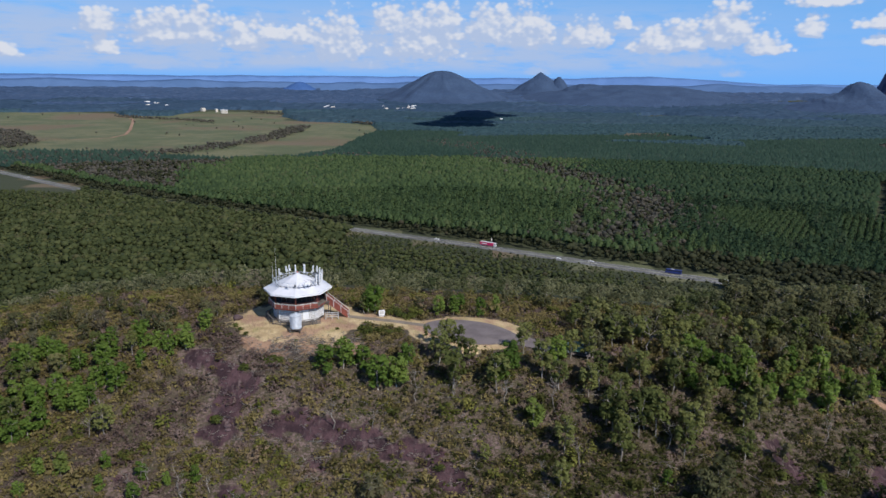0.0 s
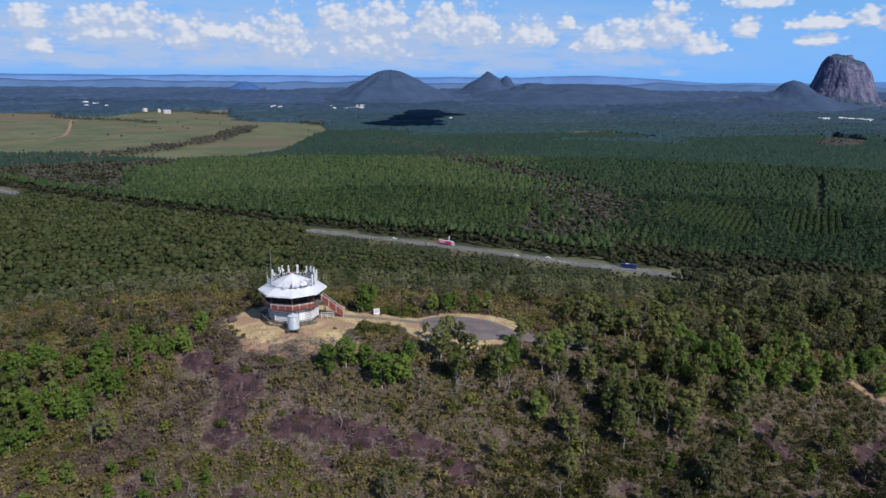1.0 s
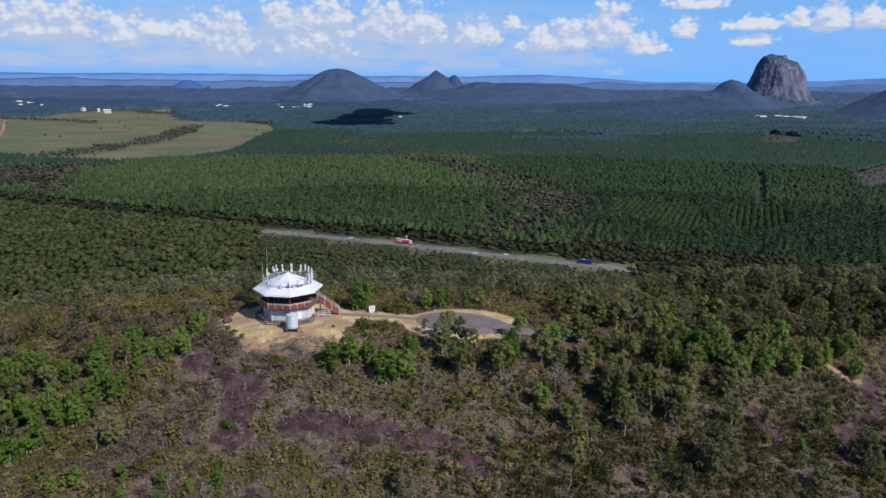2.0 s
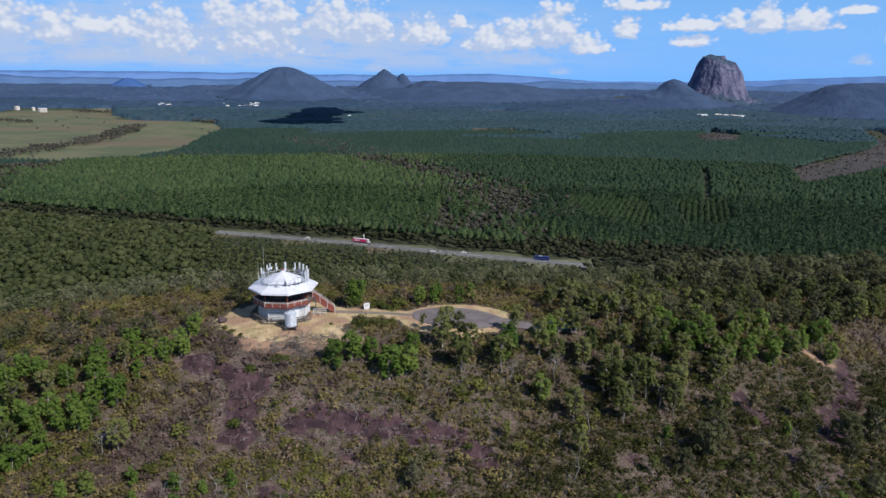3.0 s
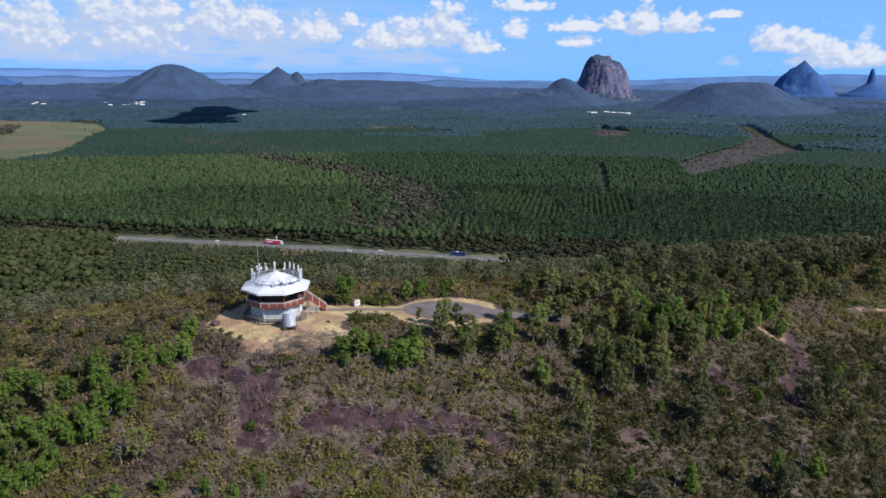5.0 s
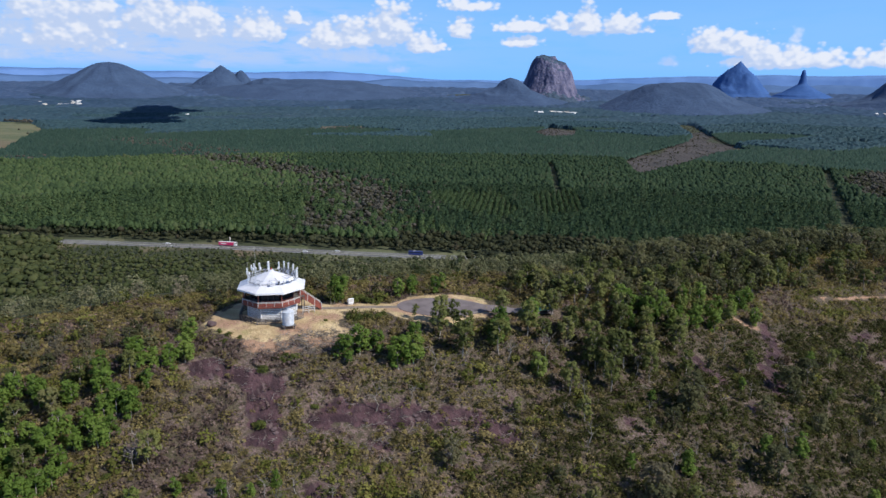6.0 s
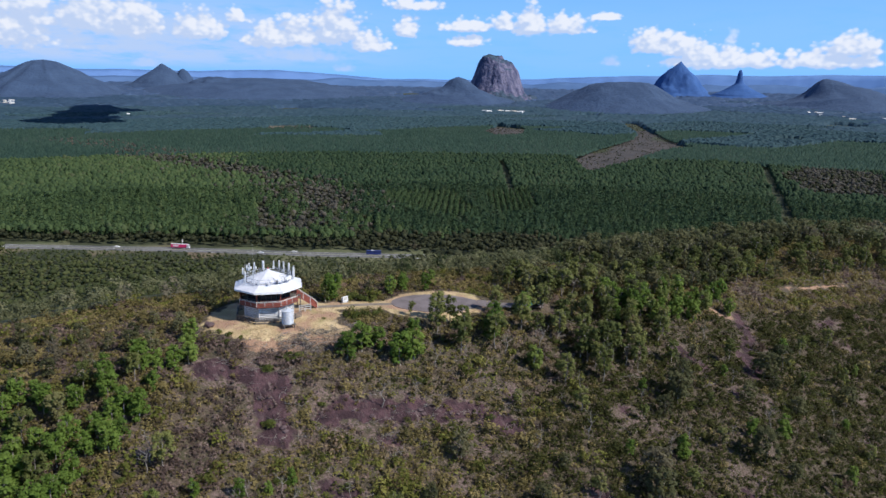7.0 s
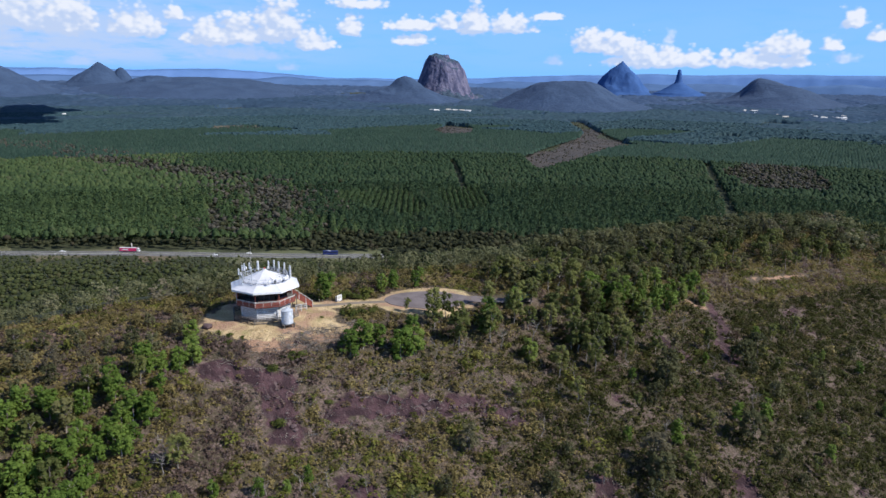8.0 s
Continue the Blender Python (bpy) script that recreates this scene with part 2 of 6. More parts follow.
M = {
    "ground": material("hill_soil", ground_paint, 0.95, bump=(2.2, 0.9, 0.35)),
    "heath": foliage("heath_leaves", (0.086, 0.073, 0.029), (0.190, 0.156, 0.061), (0.330, 0.268, 0.114), (0.25, 0.168, 0.14), 0.05, 0.66),
    "gum": foliage("gum_leaves", (0.060, 0.076, 0.023), (0.130, 0.149, 0.046), (0.235, 0.242, 0.083), (0.16, 0.148, 0.072), 0.03, 0.6),
    "lush": foliage("lush_leaves", (0.056, 0.100, 0.020), (0.115, 0.182, 0.034), (0.215, 0.285, 0.066), (0.14, 0.16, 0.050), 0.05),
    "olive": foliage("olive_leaves", (0.048, 0.054, 0.024), (0.098, 0.102, 0.047), (0.180, 0.176, 0.088), (0.13, 0.112, 0.075), 0.012, 0.6),
    "pine": foliage("pine_needles", (0.031, 0.056, 0.027), (0.066, 0.107, 0.043), (0.122, 0.166, 0.064), (0.084, 0.104, 0.052), 0.006, 0.42),
    "paperbark": foliage("paperbark_leaves", (0.058, 0.057, 0.047), (0.102, 0.096, 0.079), (0.168, 0.154, 0.128), (0.130, 0.106, 0.090), 0.006, 0.5),
    # haze painted into the leaves: the next four turn bluer with distance
    "far_pine": foliage("hazy_pine_needles", (0.024, 0.054, 0.044), (0.041, 0.081, 0.062), (0.068, 0.114, 0.080), (0.052, 0.077, 0.066), 0.004, 0.42),
    "distant_wood": foliage("hazy_distant_leaves", (0.046, 0.088, 0.178), (0.080, 0.136, 0.250), (0.130, 0.190, 0.310), (0.098, 0.144, 0.256), 0.0015, 0.4),
    "outer_wood": foliage("hazy_outer_leaves", (0.030, 0.070, 0.102), (0.051, 0.102, 0.140), (0.080, 0.138, 0.172), (0.066, 0.102, 0.144), 0.002, 0.45),
    "far_wood": foliage("hazy_far_leaves", (0.027, 0.062, 0.078), (0.043, 0.088, 0.105), (0.064, 0.118, 0.130), (0.054, 0.090, 0.110), 0.002, 0.45),
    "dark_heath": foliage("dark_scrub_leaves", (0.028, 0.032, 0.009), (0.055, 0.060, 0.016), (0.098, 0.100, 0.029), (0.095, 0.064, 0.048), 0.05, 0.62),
    "slope_green": foliage("slope_leaves", (0.036, 0.050, 0.020), (0.072, 0.089, 0.034), (0.125, 0.138, 0.056), (0.095, 0.095, 0.046), 0.015, 0.5),
    # pine copy darkened to stand in for cloud shade on the plain's right
    "shaded_pine": foliage("shaded_pine_needles", (0.019, 0.042, 0.023), (0.036, 0.067, 0.034), (0.070, 0.108, 0.048), (0.050, 0.070, 0.039), 0.006, 0.42),
    "back_slope": foliage("back_slope_leaves", (0.074, 0.084, 0.042), (0.148, 0.154, 0.078), (0.250, 0.246, 0.142), (0.18, 0.152, 0.108), 0.02, 0.58),
    "roadside": foliage("roadside_leaves", (0.026, 0.033, 0.018), (0.047, 0.053, 0.027), (0.082, 0.087, 0.045), (0.066, 0.060, 0.038), 0.02, 0.5),
    "lush_shrub": foliage("shrub_leaves", (0.065, 0.085, 0.022), (0.10, 0.12, 0.03), (0.15, 0.165, 0.042), (0.09, 0.10, 0.035), 0.05),
    "dry_heath": foliage("dry_heath_twigs", (0.084, 0.060, 0.050), (0.160, 0.114, 0.098), (0.275, 0.206, 0.180), (0.21, 0.138, 0.13), 0.05, 0.6),
    "green_heath": foliage("green_heath_leaves", (0.066, 0.076, 0.018), (0.142, 0.152, 0.034), (0.265, 0.258, 0.068), (0.20, 0.155, 0.07), 0.05, 0.66),
    "straw_grass": foliage("straw_blades", (0.30, 0.23, 0.11), (0.42, 0.34, 0.18), (0.50, 0.42, 0.24), (0.34, 0.27, 0.15), 0.3),
    "young_pine": foliage("young_pine_needles", (0.030, 0.054, 0.024), (0.049, 0.082, 0.035), (0.076, 0.114, 0.048), (0.055, 0.080, 0.038), 0.01),
    # leaf colour shifted to blue in place of haze
    "horizon_wood": foliage("hazy_horizon_leaves", (0.036, 0.076, 0.134), (0.066, 0.118, 0.194), (0.118, 0.178, 0.252), (0.090, 0.124, 0.196), 0.0015, 0.4),
    "cloud": material("white_cloud", (0.85, 0.86, 0.88), 1.0, spec=0.0),
    "bark": material("gum_bark", two_tone((0.17, 0.148, 0.125), (0.36, 0.325, 0.29), 1.2), 0.9),
    "asphalt": material("asphalt", two_tone((0.122, 0.102, 0.105), (0.172, 0.147, 0.150), 0.4, (6.0, 0.4, (0.24, 0.21, 0.21))), 0.9),
    "path": material("worn_path", two_tone((0.17, 0.145, 0.12), (0.24, 0.20, 0.165), 0.7, (5.0, 0.4, (0.3, 0.24, 0.17))), 0.95),
    "track": material("red_dirt_track", two_tone((0.26, 0.15, 0.10), (0.34, 0.22, 0.15), 0.03), 0.95),
    "highway": material("highway_asphalt", two_tone((0.090, 0.090, 0.098), (0.128, 0.128, 0.138), 0.05), 0.85),
    "white_boards": material("weathered_white_boards", two_tone((0.58, 0.59, 0.62), (0.72, 0.73, 0.75), 1.5, (9.0, 0.3, (0.42, 0.41, 0.40))), 0.7),
    "roof_white": material("white_roof_sheet", two_tone((0.60, 0.61, 0.66), (0.70, 0.71, 0.76), 0.5, (3.0, 0.3, (0.52, 0.51, 0.54))), 0.4),
    "red": material("red_painted_timber", two_tone((0.20, 0.055, 0.042), (0.29, 0.085, 0.062), 2.0, (8.0, 0.4, (0.15, 0.05, 0.04))), 0.65),
    "rail_grey": material("pale_grey_rail", two_tone((0.45, 0.44, 0.43), (0.58, 0.57, 0.55), 2.0), 0.6),
    "timber_grey": material("grey_weathered_timber", two_tone((0.085, 0.075, 0.070), (0.165, 0.150, 0.138), 1.5, (7.0, 0.4, (0.06, 0.055, 0.05))), 0.9),
    # near-black blue-grey for upper walls, head boards, window frames and soffit
    "dark_wall": material("dark_blue_grey_wall", two_tone((0.035, 0.04, 0.055), (0.055, 0.06, 0.075), 1.0), 0.6),
    "zinc": material("galvanised_steel", two_tone((0.52, 0.56, 0.62), (0.66, 0.70, 0.75), 2.5, (6.0, 0.3, (0.45, 0.48, 0.53))), 0.4, 0.25),
    "steel_dark": material("dark_steel", two_tone((0.12, 0.13, 0.15), (0.2, 0.21, 0.23), 3.0), 0.5, 0.5),
    "antenna_white": material("white_antenna_shell", two_tone((0.68, 0.69, 0.71), (0.76, 0.77, 0.79), 1.0), 0.4),
    "window_glass": material("dark_window_glass", (0.02, 0.025, 0.03), 0.06, spec=0.6),
    "signal_red": material("red_lamp_shell", (0.45, 0.05, 0.04), 0.35),
    "boulder": material("purple_brown_rock", two_tone((0.055, 0.034, 0.038), (0.11, 0.074, 0.078), 0.8, (4.0, 0.5, (0.17, 0.13, 0.13))), 0.95, bump=(2.5, 0.7, 0.1)),
    "dry_wood": material("bleached_dry_wood", two_tone((0.14, 0.12, 0.105), (0.27, 0.245, 0.22), 2.0), 0.9),
    "truck_pink": material("crimson_truck_curtain", two_tone((0.55, 0.03, 0.12), (0.65, 0.05, 0.16), 0.6), 0.5),
    "truck_blue": material("dark_blue_coach_paint", two_tone((0.02, 0.035, 0.16), (0.03, 0.05, 0.2), 0.6), 0.35),
    "car_white": material("white_car_paint", two_tone((0.7, 0.7, 0.71), (0.78, 0.78, 0.79), 1.0), 0.3),
    "car_teal": material("teal_car_paint", two_tone((0.08, 0.19, 0.17), (0.11, 0.23, 0.21), 1.0), 0.3),
    "tyre": material("tyre_rubber", (0.02, 0.02, 0.022), 0.8),
    "line_white": material("road_line_paint", two_tone((0.62, 0.62, 0.6), (0.72, 0.72, 0.7), 0.3), 0.7),
    "verge": material("dry_grass_verge", two_tone((0.10, 0.10, 0.04), (0.17, 0.145, 0.07), 0.06, (0.3, 0.4, (0.06, 0.07, 0.025))), 0.95),
    "roof_tin": material("pale_tin_roof", two_tone((0.55, 0.56, 0.57), (0.68, 0.68, 0.68), 0.1), 0.5),
    "house_wall": material("cream_house_wall", two_tone((0.55, 0.50, 0.43), (0.64, 0.60, 0.54), 0.1), 0.8),
    "white_paint": material("white_paint", two_tone((0.74, 0.75, 0.78), (0.82, 0.83, 0.85), 0.6), 0.45),
    # mountains and ranges: haze is mixed into these base colours as blue
    "mountain": material("hazy_mountain_forest", two_tone((0.034, 0.062, 0.122), (0.045, 0.079, 0.148), 0.014, (0.11, 0.6, (0.029, 0.053, 0.104))), 0.95, bump=(0.07, 0.8, 5.0)),
    "cliff": material("hazy_cliff_rock", cliff_paint, 0.95, bump=(0.04, 1.0, 14.0)),
    "hazy_mountain": material("hazy_blue_forest", two_tone((0.046, 0.104, 0.265), (0.058, 0.122, 0.295), 0.012, (0.05, 0.5, (0.042, 0.094, 0.235))), 1.0, spec=0.0, bump=(0.05, 0.4, 5.0)),
    "range_near": material("hazy_low_hills", two_tone((0.078, 0.142, 0.275), (0.094, 0.165, 0.315), 0.006), 1.0, spec=0.0),
    "range": material("hazy_range", two_tone((0.105, 0.198, 0.41), (0.122, 0.222, 0.45), 0.004), 1.0, spec=0.0),
}


# ---- mesh helpers ----
def part(name, bm, mat, parent=None, label=""):
    me = bpy.data.meshes.new(name)
    bm.to_mesh(me)
    bm.free()
    me.materials.append(mat)
    ob = new(name, me)
    ob.parent = parent
    return tagged(ob, label)


def array_mesh(name, verts, faces, mat, smooth=False, **layers):
    """A mesh from arrays of vertices and equal-sided faces, with float layers on the vertices."""
    me = bpy.data.meshes.new(name)
    k = faces.shape[1]
    me.vertices.add(len(verts))
    me.vertices.foreach_set("co", np.ascontiguousarray(verts, dtype=np.float32).ravel())
    me.loops.add(faces.size)
    me.loops.foreach_set("vertex_index", np.ascontiguousarray(faces, dtype=np.int32).ravel())
    me.polygons.add(len(faces))
    me.polygons.foreach_set("loop_start", np.arange(0, faces.size, k, dtype=np.int32))
    me.update(calc_edges=True)
    me.polygons.foreach_set("use_smooth", np.full(len(faces), smooth))
    for key, values in layers.items():
        me.attributes.new(key, "FLOAT", "POINT").data.foreach_set("value", np.ascontiguousarray(values, dtype=np.float32))
    me.materials.append(mat)
    return me


def sow(name, templates, where, size, mat, rng, squash=0.15, smooth=True):
    """One joined mesh of many plants: templates are (verts, faces), where is (n, 3), size is (n,)."""
    pick = rng.integers(0, len(templates), len(where))
    turn, tint = rng.uniform(0, 2 * math.pi, len(where)), rng.uniform(0, 1, len(where))
    vs, fs, ts, base = [], [], [], 0
    for i, (tv, tf) in enumerate(templates):
        k = np.nonzero(pick == i)[0]
        if not len(k):
            continue
        c, s = np.cos(turn[k])[:, None], np.sin(turn[k])[:, None]
        sc = size[k][:, None]
        wide = sc * rng.uniform(1 - squash, 1 + squash, (len(k), 1))
        v = np.stack([(c * tv[:, 0] - s * tv[:, 1]) * wide, (s * tv[:, 0] + c * tv[:, 1]) * wide, tv[:, 2] * sc], axis=2) + where[k][:, None, :]
        f = tf[None] + (np.arange(len(k)) * len(tv))[:, None, None] + base
        vs.append(v.reshape(-1, 3))
        fs.append(f.reshape(-1, tf.shape[1]))
        ts.append(np.repeat(tint[k], len(tv)))
        base += len(k) * len(tv)
    return array_mesh(name, np.concatenate(vs), np.concatenate(fs), mat, smooth, tint=np.concatenate(ts))


def sprays(rng, centres, outward, size, flat=0.55, corners=4):
    """Leaf sprays: one small leaf blade of three or four corners at each centre, facing roughly outward."""
    n = len(centres)
    nrm = outward + rng.normal(0, flat, (n, 3))
    nrm /= np.linalg.norm(nrm, axis=1)[:, None] + 1e-9
    a = np.cross(nrm, rng.normal(0, 1, (n, 3)))
    a /= np.linalg.norm(a, axis=1)[:, None] + 1e-9
    b = np.cross(nrm, a)
    s = (size * rng.uniform(0.6, 1.4, n))[:, None]
    r = rng.uniform(0.55, 1.0, (n, 1))
    if corners == 3:
        v = np.stack([centres - a * s * 1.1 - b * s * 0.6 * r, centres + a * s * rng.uniform(0.8, 1.2, (n, 1)) - b * s * 0.5, centres + b * s * 1.25 * r + nrm * s * 0.2], axis=1)
        return v.reshape(-1, 3), np.arange(3 * n).reshape(-1, 3)
    v = np.stack([centres - a * s, centres - b * s * r + nrm * s * 0.25, centres + a * s * rng.uniform(0.7, 1.2, (n, 1)), centres + b * s * r], axis=1)
    return v.reshape(-1, 3), np.arange(4 * n).reshape(-1, 4)


def crown(rng, n, lobes, spread, low, high, lobe_size, leaf, up=0.35, corners=4):
    """Leaves on the outside of several lobes that fill the crown between the heights low and high."""
    ang, rad = rng.uniform(0, 2 * math.pi, lobes), spread * np.sqrt(rng.uniform(0, 1, lobes))
    h = rng.uniform(0, 1, lobes)
    rad *= np.sqrt(np.clip(1.15 - (h * 1.1 - 0.2) ** 2, 0.1, 1))
    mid = np.stack([rad * np.cos(ang), rad * np.sin(ang), low + (high - low) * h], axis=1)
    own = lobe_size * rng.uniform(0.7, 1.3, lobes)
    k = rng.integers(0, lobes, n)
    d = rng.normal(0, 1, (n, 3))
    d[:, 2] += up
    d /= np.linalg.norm(d, axis=1)[:, None]
    c = mid[k] + d * (own[k] * rng.uniform(0.55, 1.05, n))[:, None] * np.array([1, 1, 0.8])
    return sprays(rng, c, d + np.array([0, 0, 0.7]), np.full(n, leaf), 0.22, corners)


def tube(points, radii, sides=6):
    """A tapered tube along points, as (verts, faces)."""
    pts = np.array(points, dtype=float)
    vs, fs = [], []
    for i, (p, r) in enumerate(zip(pts, radii)):
        d = pts[min(i + 1, len(pts) - 1)] - pts[max(i - 1, 0)]
        d /= np.linalg.norm(d) + 1e-9
        a = np.cross(d, (0.3, 0.9, 0.1) if abs(d[2]) > 0.5 else (0, 0, 1))
        a /= np.linalg.norm(a)
        b = np.cross(d, a)
        w = np.arange(sides) * 2 * math.pi / sides
        vs.append(p + r * (np.cos(w)[:, None] * a + np.sin(w)[:, None] * b))
        if i:
            o = (i - 1) * sides
            fs += [(o + j, o + (j + 1) % sides, o + sides + (j + 1) % sides, o + sides + j) for j in range(sides)]
    return np.concatenate(vs), np.array(fs)


def joined(pieces):
    vs, fs, base = [], [], 0
    for v, f in pieces:
        vs.append(v)
        fs.append(f + base)
        base += len(v)
    return np.concatenate(vs), np.concatenate(fs)


# ---- lie of the land ----
PLAIN = -105.0


def bumps(x, y, size, seed=0.0):
    a = np.sin(x / size + 1.3 + seed) * np.cos(y / size * 1.13 + 0.7 * seed) + 0.5 * np.sin((x + 0.6 * y) / size * 2.3 + seed * 2) + 0.3 * np.cos((y - 0.8 * x) / size * 4.1 + seed)
    return a / 1.8


def ground_z(x, y):
    x, y = np.asarray(x, dtype=float), np.asarray(y, dtype=float)
    crest = np.interp(x, (-520, -350, -200, -110, -70, -40, 12, 60, 145, 190, 260, 400, 560), (-125, -92, -40, -11, -2.0, 0.6, -0.3, -3.6, -6.2, -9.5, -30, -80, -125))
    crest = crest + 0.45 * np.exp(-(((x + 19) / 14) ** 2))
    edge = np.interp(x, (-90, -45, 15, 57, 72, 130, 200), (104, 101.5, 101.5, 105, 110, 118, 122))
    s = edge - y
    front = np.interp(s, (-4, 0, 5, 10, 16, 24, 34, 50, 100, 260), (0, 0.3, 2.3, 5.8, 9.2, 11.4, 15.2, 23, 50, 125))
    front *= np.interp(x, (-80, -45, -25, 10, 40, 90), (0.62, 0.75, 1.0, 1.02, 0.86, 0.9))
    b = y - np.interp(x, (-90, 20, 70, 200), (121, 122, 124, 130))
    back = np.interp(b, (0, 15, 40, 80, 180, 280, 380, 460), (0, 2.2, 9, 24, 60, 88, 118, 150))
    z = crest - front - back
    z = z + 0.35 * bumps(x, y, 5.0) * (front > 0.5) + 1.2 * bumps(x, y, 28.0, 2.0) * np.clip(-z / 20, 0, 1)
    k = 6.0
    z = PLAIN + k * np.log1p(np.exp(np.clip((z - PLAIN) / k, -30, 30)))
    d = np.hypot(x, y - 20)
    return z + 112 * np.clip((d - 2600) / 2250, 0, 1) ** 1.7 + 1.2 * bumps(x, y, 130.0, 1.0) * np.clip(d / 900 - 1.2, 0, 1)


def inside(poly, x, y):
    x, y = np.asarray(x, dtype=float), np.asarray(y, dtype=float)
    hit = np.zeros(x.shape, bool)
    for (x0, y0), (x1, y1) in zip(poly, poly[1:] + poly[:1]):
        cross = ((y0 > y) != (y1 > y)) & (x < (x1 - x0) * (y - y0) / ((y1 - y0) or 1e-9) + x0)
        hit ^= cross
    return hit


def felled(x, y):
    return inside(CLEARING, x, y) | inside(CLEARING_2, x, y) | inside(CLEARING_3, x, y)


def paddock(x, y):
    """Open grazing land among the far woods."""
    return bumps(x, y, 260.0, 3.0) < -0.74


def from_line(line, x, y):
    """Distance from a polyline in the plan."""
    best = np.full(np.shape(x), 1e9)
    for (x0, y0), (x1, y1) in zip(line, line[1:]):
        dx, dy = x1 - x0, y1 - y0
        u = np.clip(((x - x0) * dx + (y - y0) * dy) / (dx * dx + dy * dy), 0, 1)
        best = np.minimum(best, np.hypot(x - x0 - u * dx, y - y0 - u * dy))
    return best


HIGHWAY = [(-1500, 1760), (-1050, 1385), (-720, 1113), (-491, 928), (-300, 806), (-86, 688), (35, 621), (133, 558), (195, 522), (330, 440), (520, 325), (900, 90)]
CREEK = [(110, 560), (150, 640), (200, 720), (240, 860), (215, 1010), (170, 1160), (120, 1350), (60, 1540), (-20, 1750)]
BREAK = [(560, 420), (594, 449), (689, 524), (864, 673), (1100, 870)]
BREAK_2 = [(118, 590), (127, 690), (150, 800)]
BREAK_3 = [(470, 765), (560, 915), (657, 1077)]
FIELD = [(-2600, 1300), (-930, 1381), (-779, 1414), (-659, 1430), (-530, 1335), (-420, 1300), (-300, 1340), (-245, 1490), (-240, 1870), (-215, 2140), (-300, 2600), (-563, 2679), (-699, 2940), (-787, 3314), (-1145, 3250), (-1145, 2872), (-1311, 2828), (-1440, 3050), (-1703, 2872), (-2600, 2640)]
CLEARING = [(806, 1062), (690, 880), (795, 925), (1105, 1120), (1245, 1158), (1329, 1318), (1543, 1594), (1856, 1997), (1837, 2066), (1661, 1848), (1455, 1576), (1272, 1397), (983, 1195)]
CLEARING_2 = [(1036, 1756), (1257, 2026), (1265, 1864), (1065, 1595), (975, 1590)]
CLEARING_3 = [(1638, 1247), (1742, 1313), (1796, 1274), (1688, 1209)]
ROWS_1 = [(261, 732), (319, 824), (400, 795), (345, 641), (303, 625), (286, 682)]
ROWS_2 = [(427, 769), (499, 769), (417, 626), (355, 618)]
BROWN_WOOD = [(955, 735), (830, 590), (910, 515), (1111, 663), (1193, 822)]
TRACK = [(-1300, 2830), (-1188, 2635), (-972, 2131), (-899, 1942), (-886, 1831), (-960, 1750), (-1250, 1640)]
DIRT = [(98, 105.6), (113, 105.9), (126, 105.8)]
TOWER = (-19.8, 111.2)


SLABS = [([(-32.5, 98), (-30, 97)], 2.6, 0.9), ([(-26, 95), (-24.3, 93), (-25.5, 90), (-26, 87)], 4.2, 0.85), ([(-18, 88.5), (-10, 88), (-4, 86.3), (3.3, 84.2)], 3.0, 0.85),
         ([(3.3, 83.5), (6, 80)], 3.2, 0.9), ([(-13, 83.5), (-11, 82.5)], 2.2, 0.7), ([(-21.5, 77.5), (-20, 75)], 3.0, 0.75), ([(51, 90.5), (50.5, 85)], 2.8, 0.8),
         ([(75.5, 98.5), (73, 93), (67, 89)], 2.4, 0.75), ([(64, 87), (60, 81)], 2.6, 0.8), ([(11.5, 66.4), (10, 64)], 3.0, 0.75), ([(33, 60), (31, 58)], 2.6, 0.7), ([(98, 93), (104, 95)], 3.0, 0.8)]


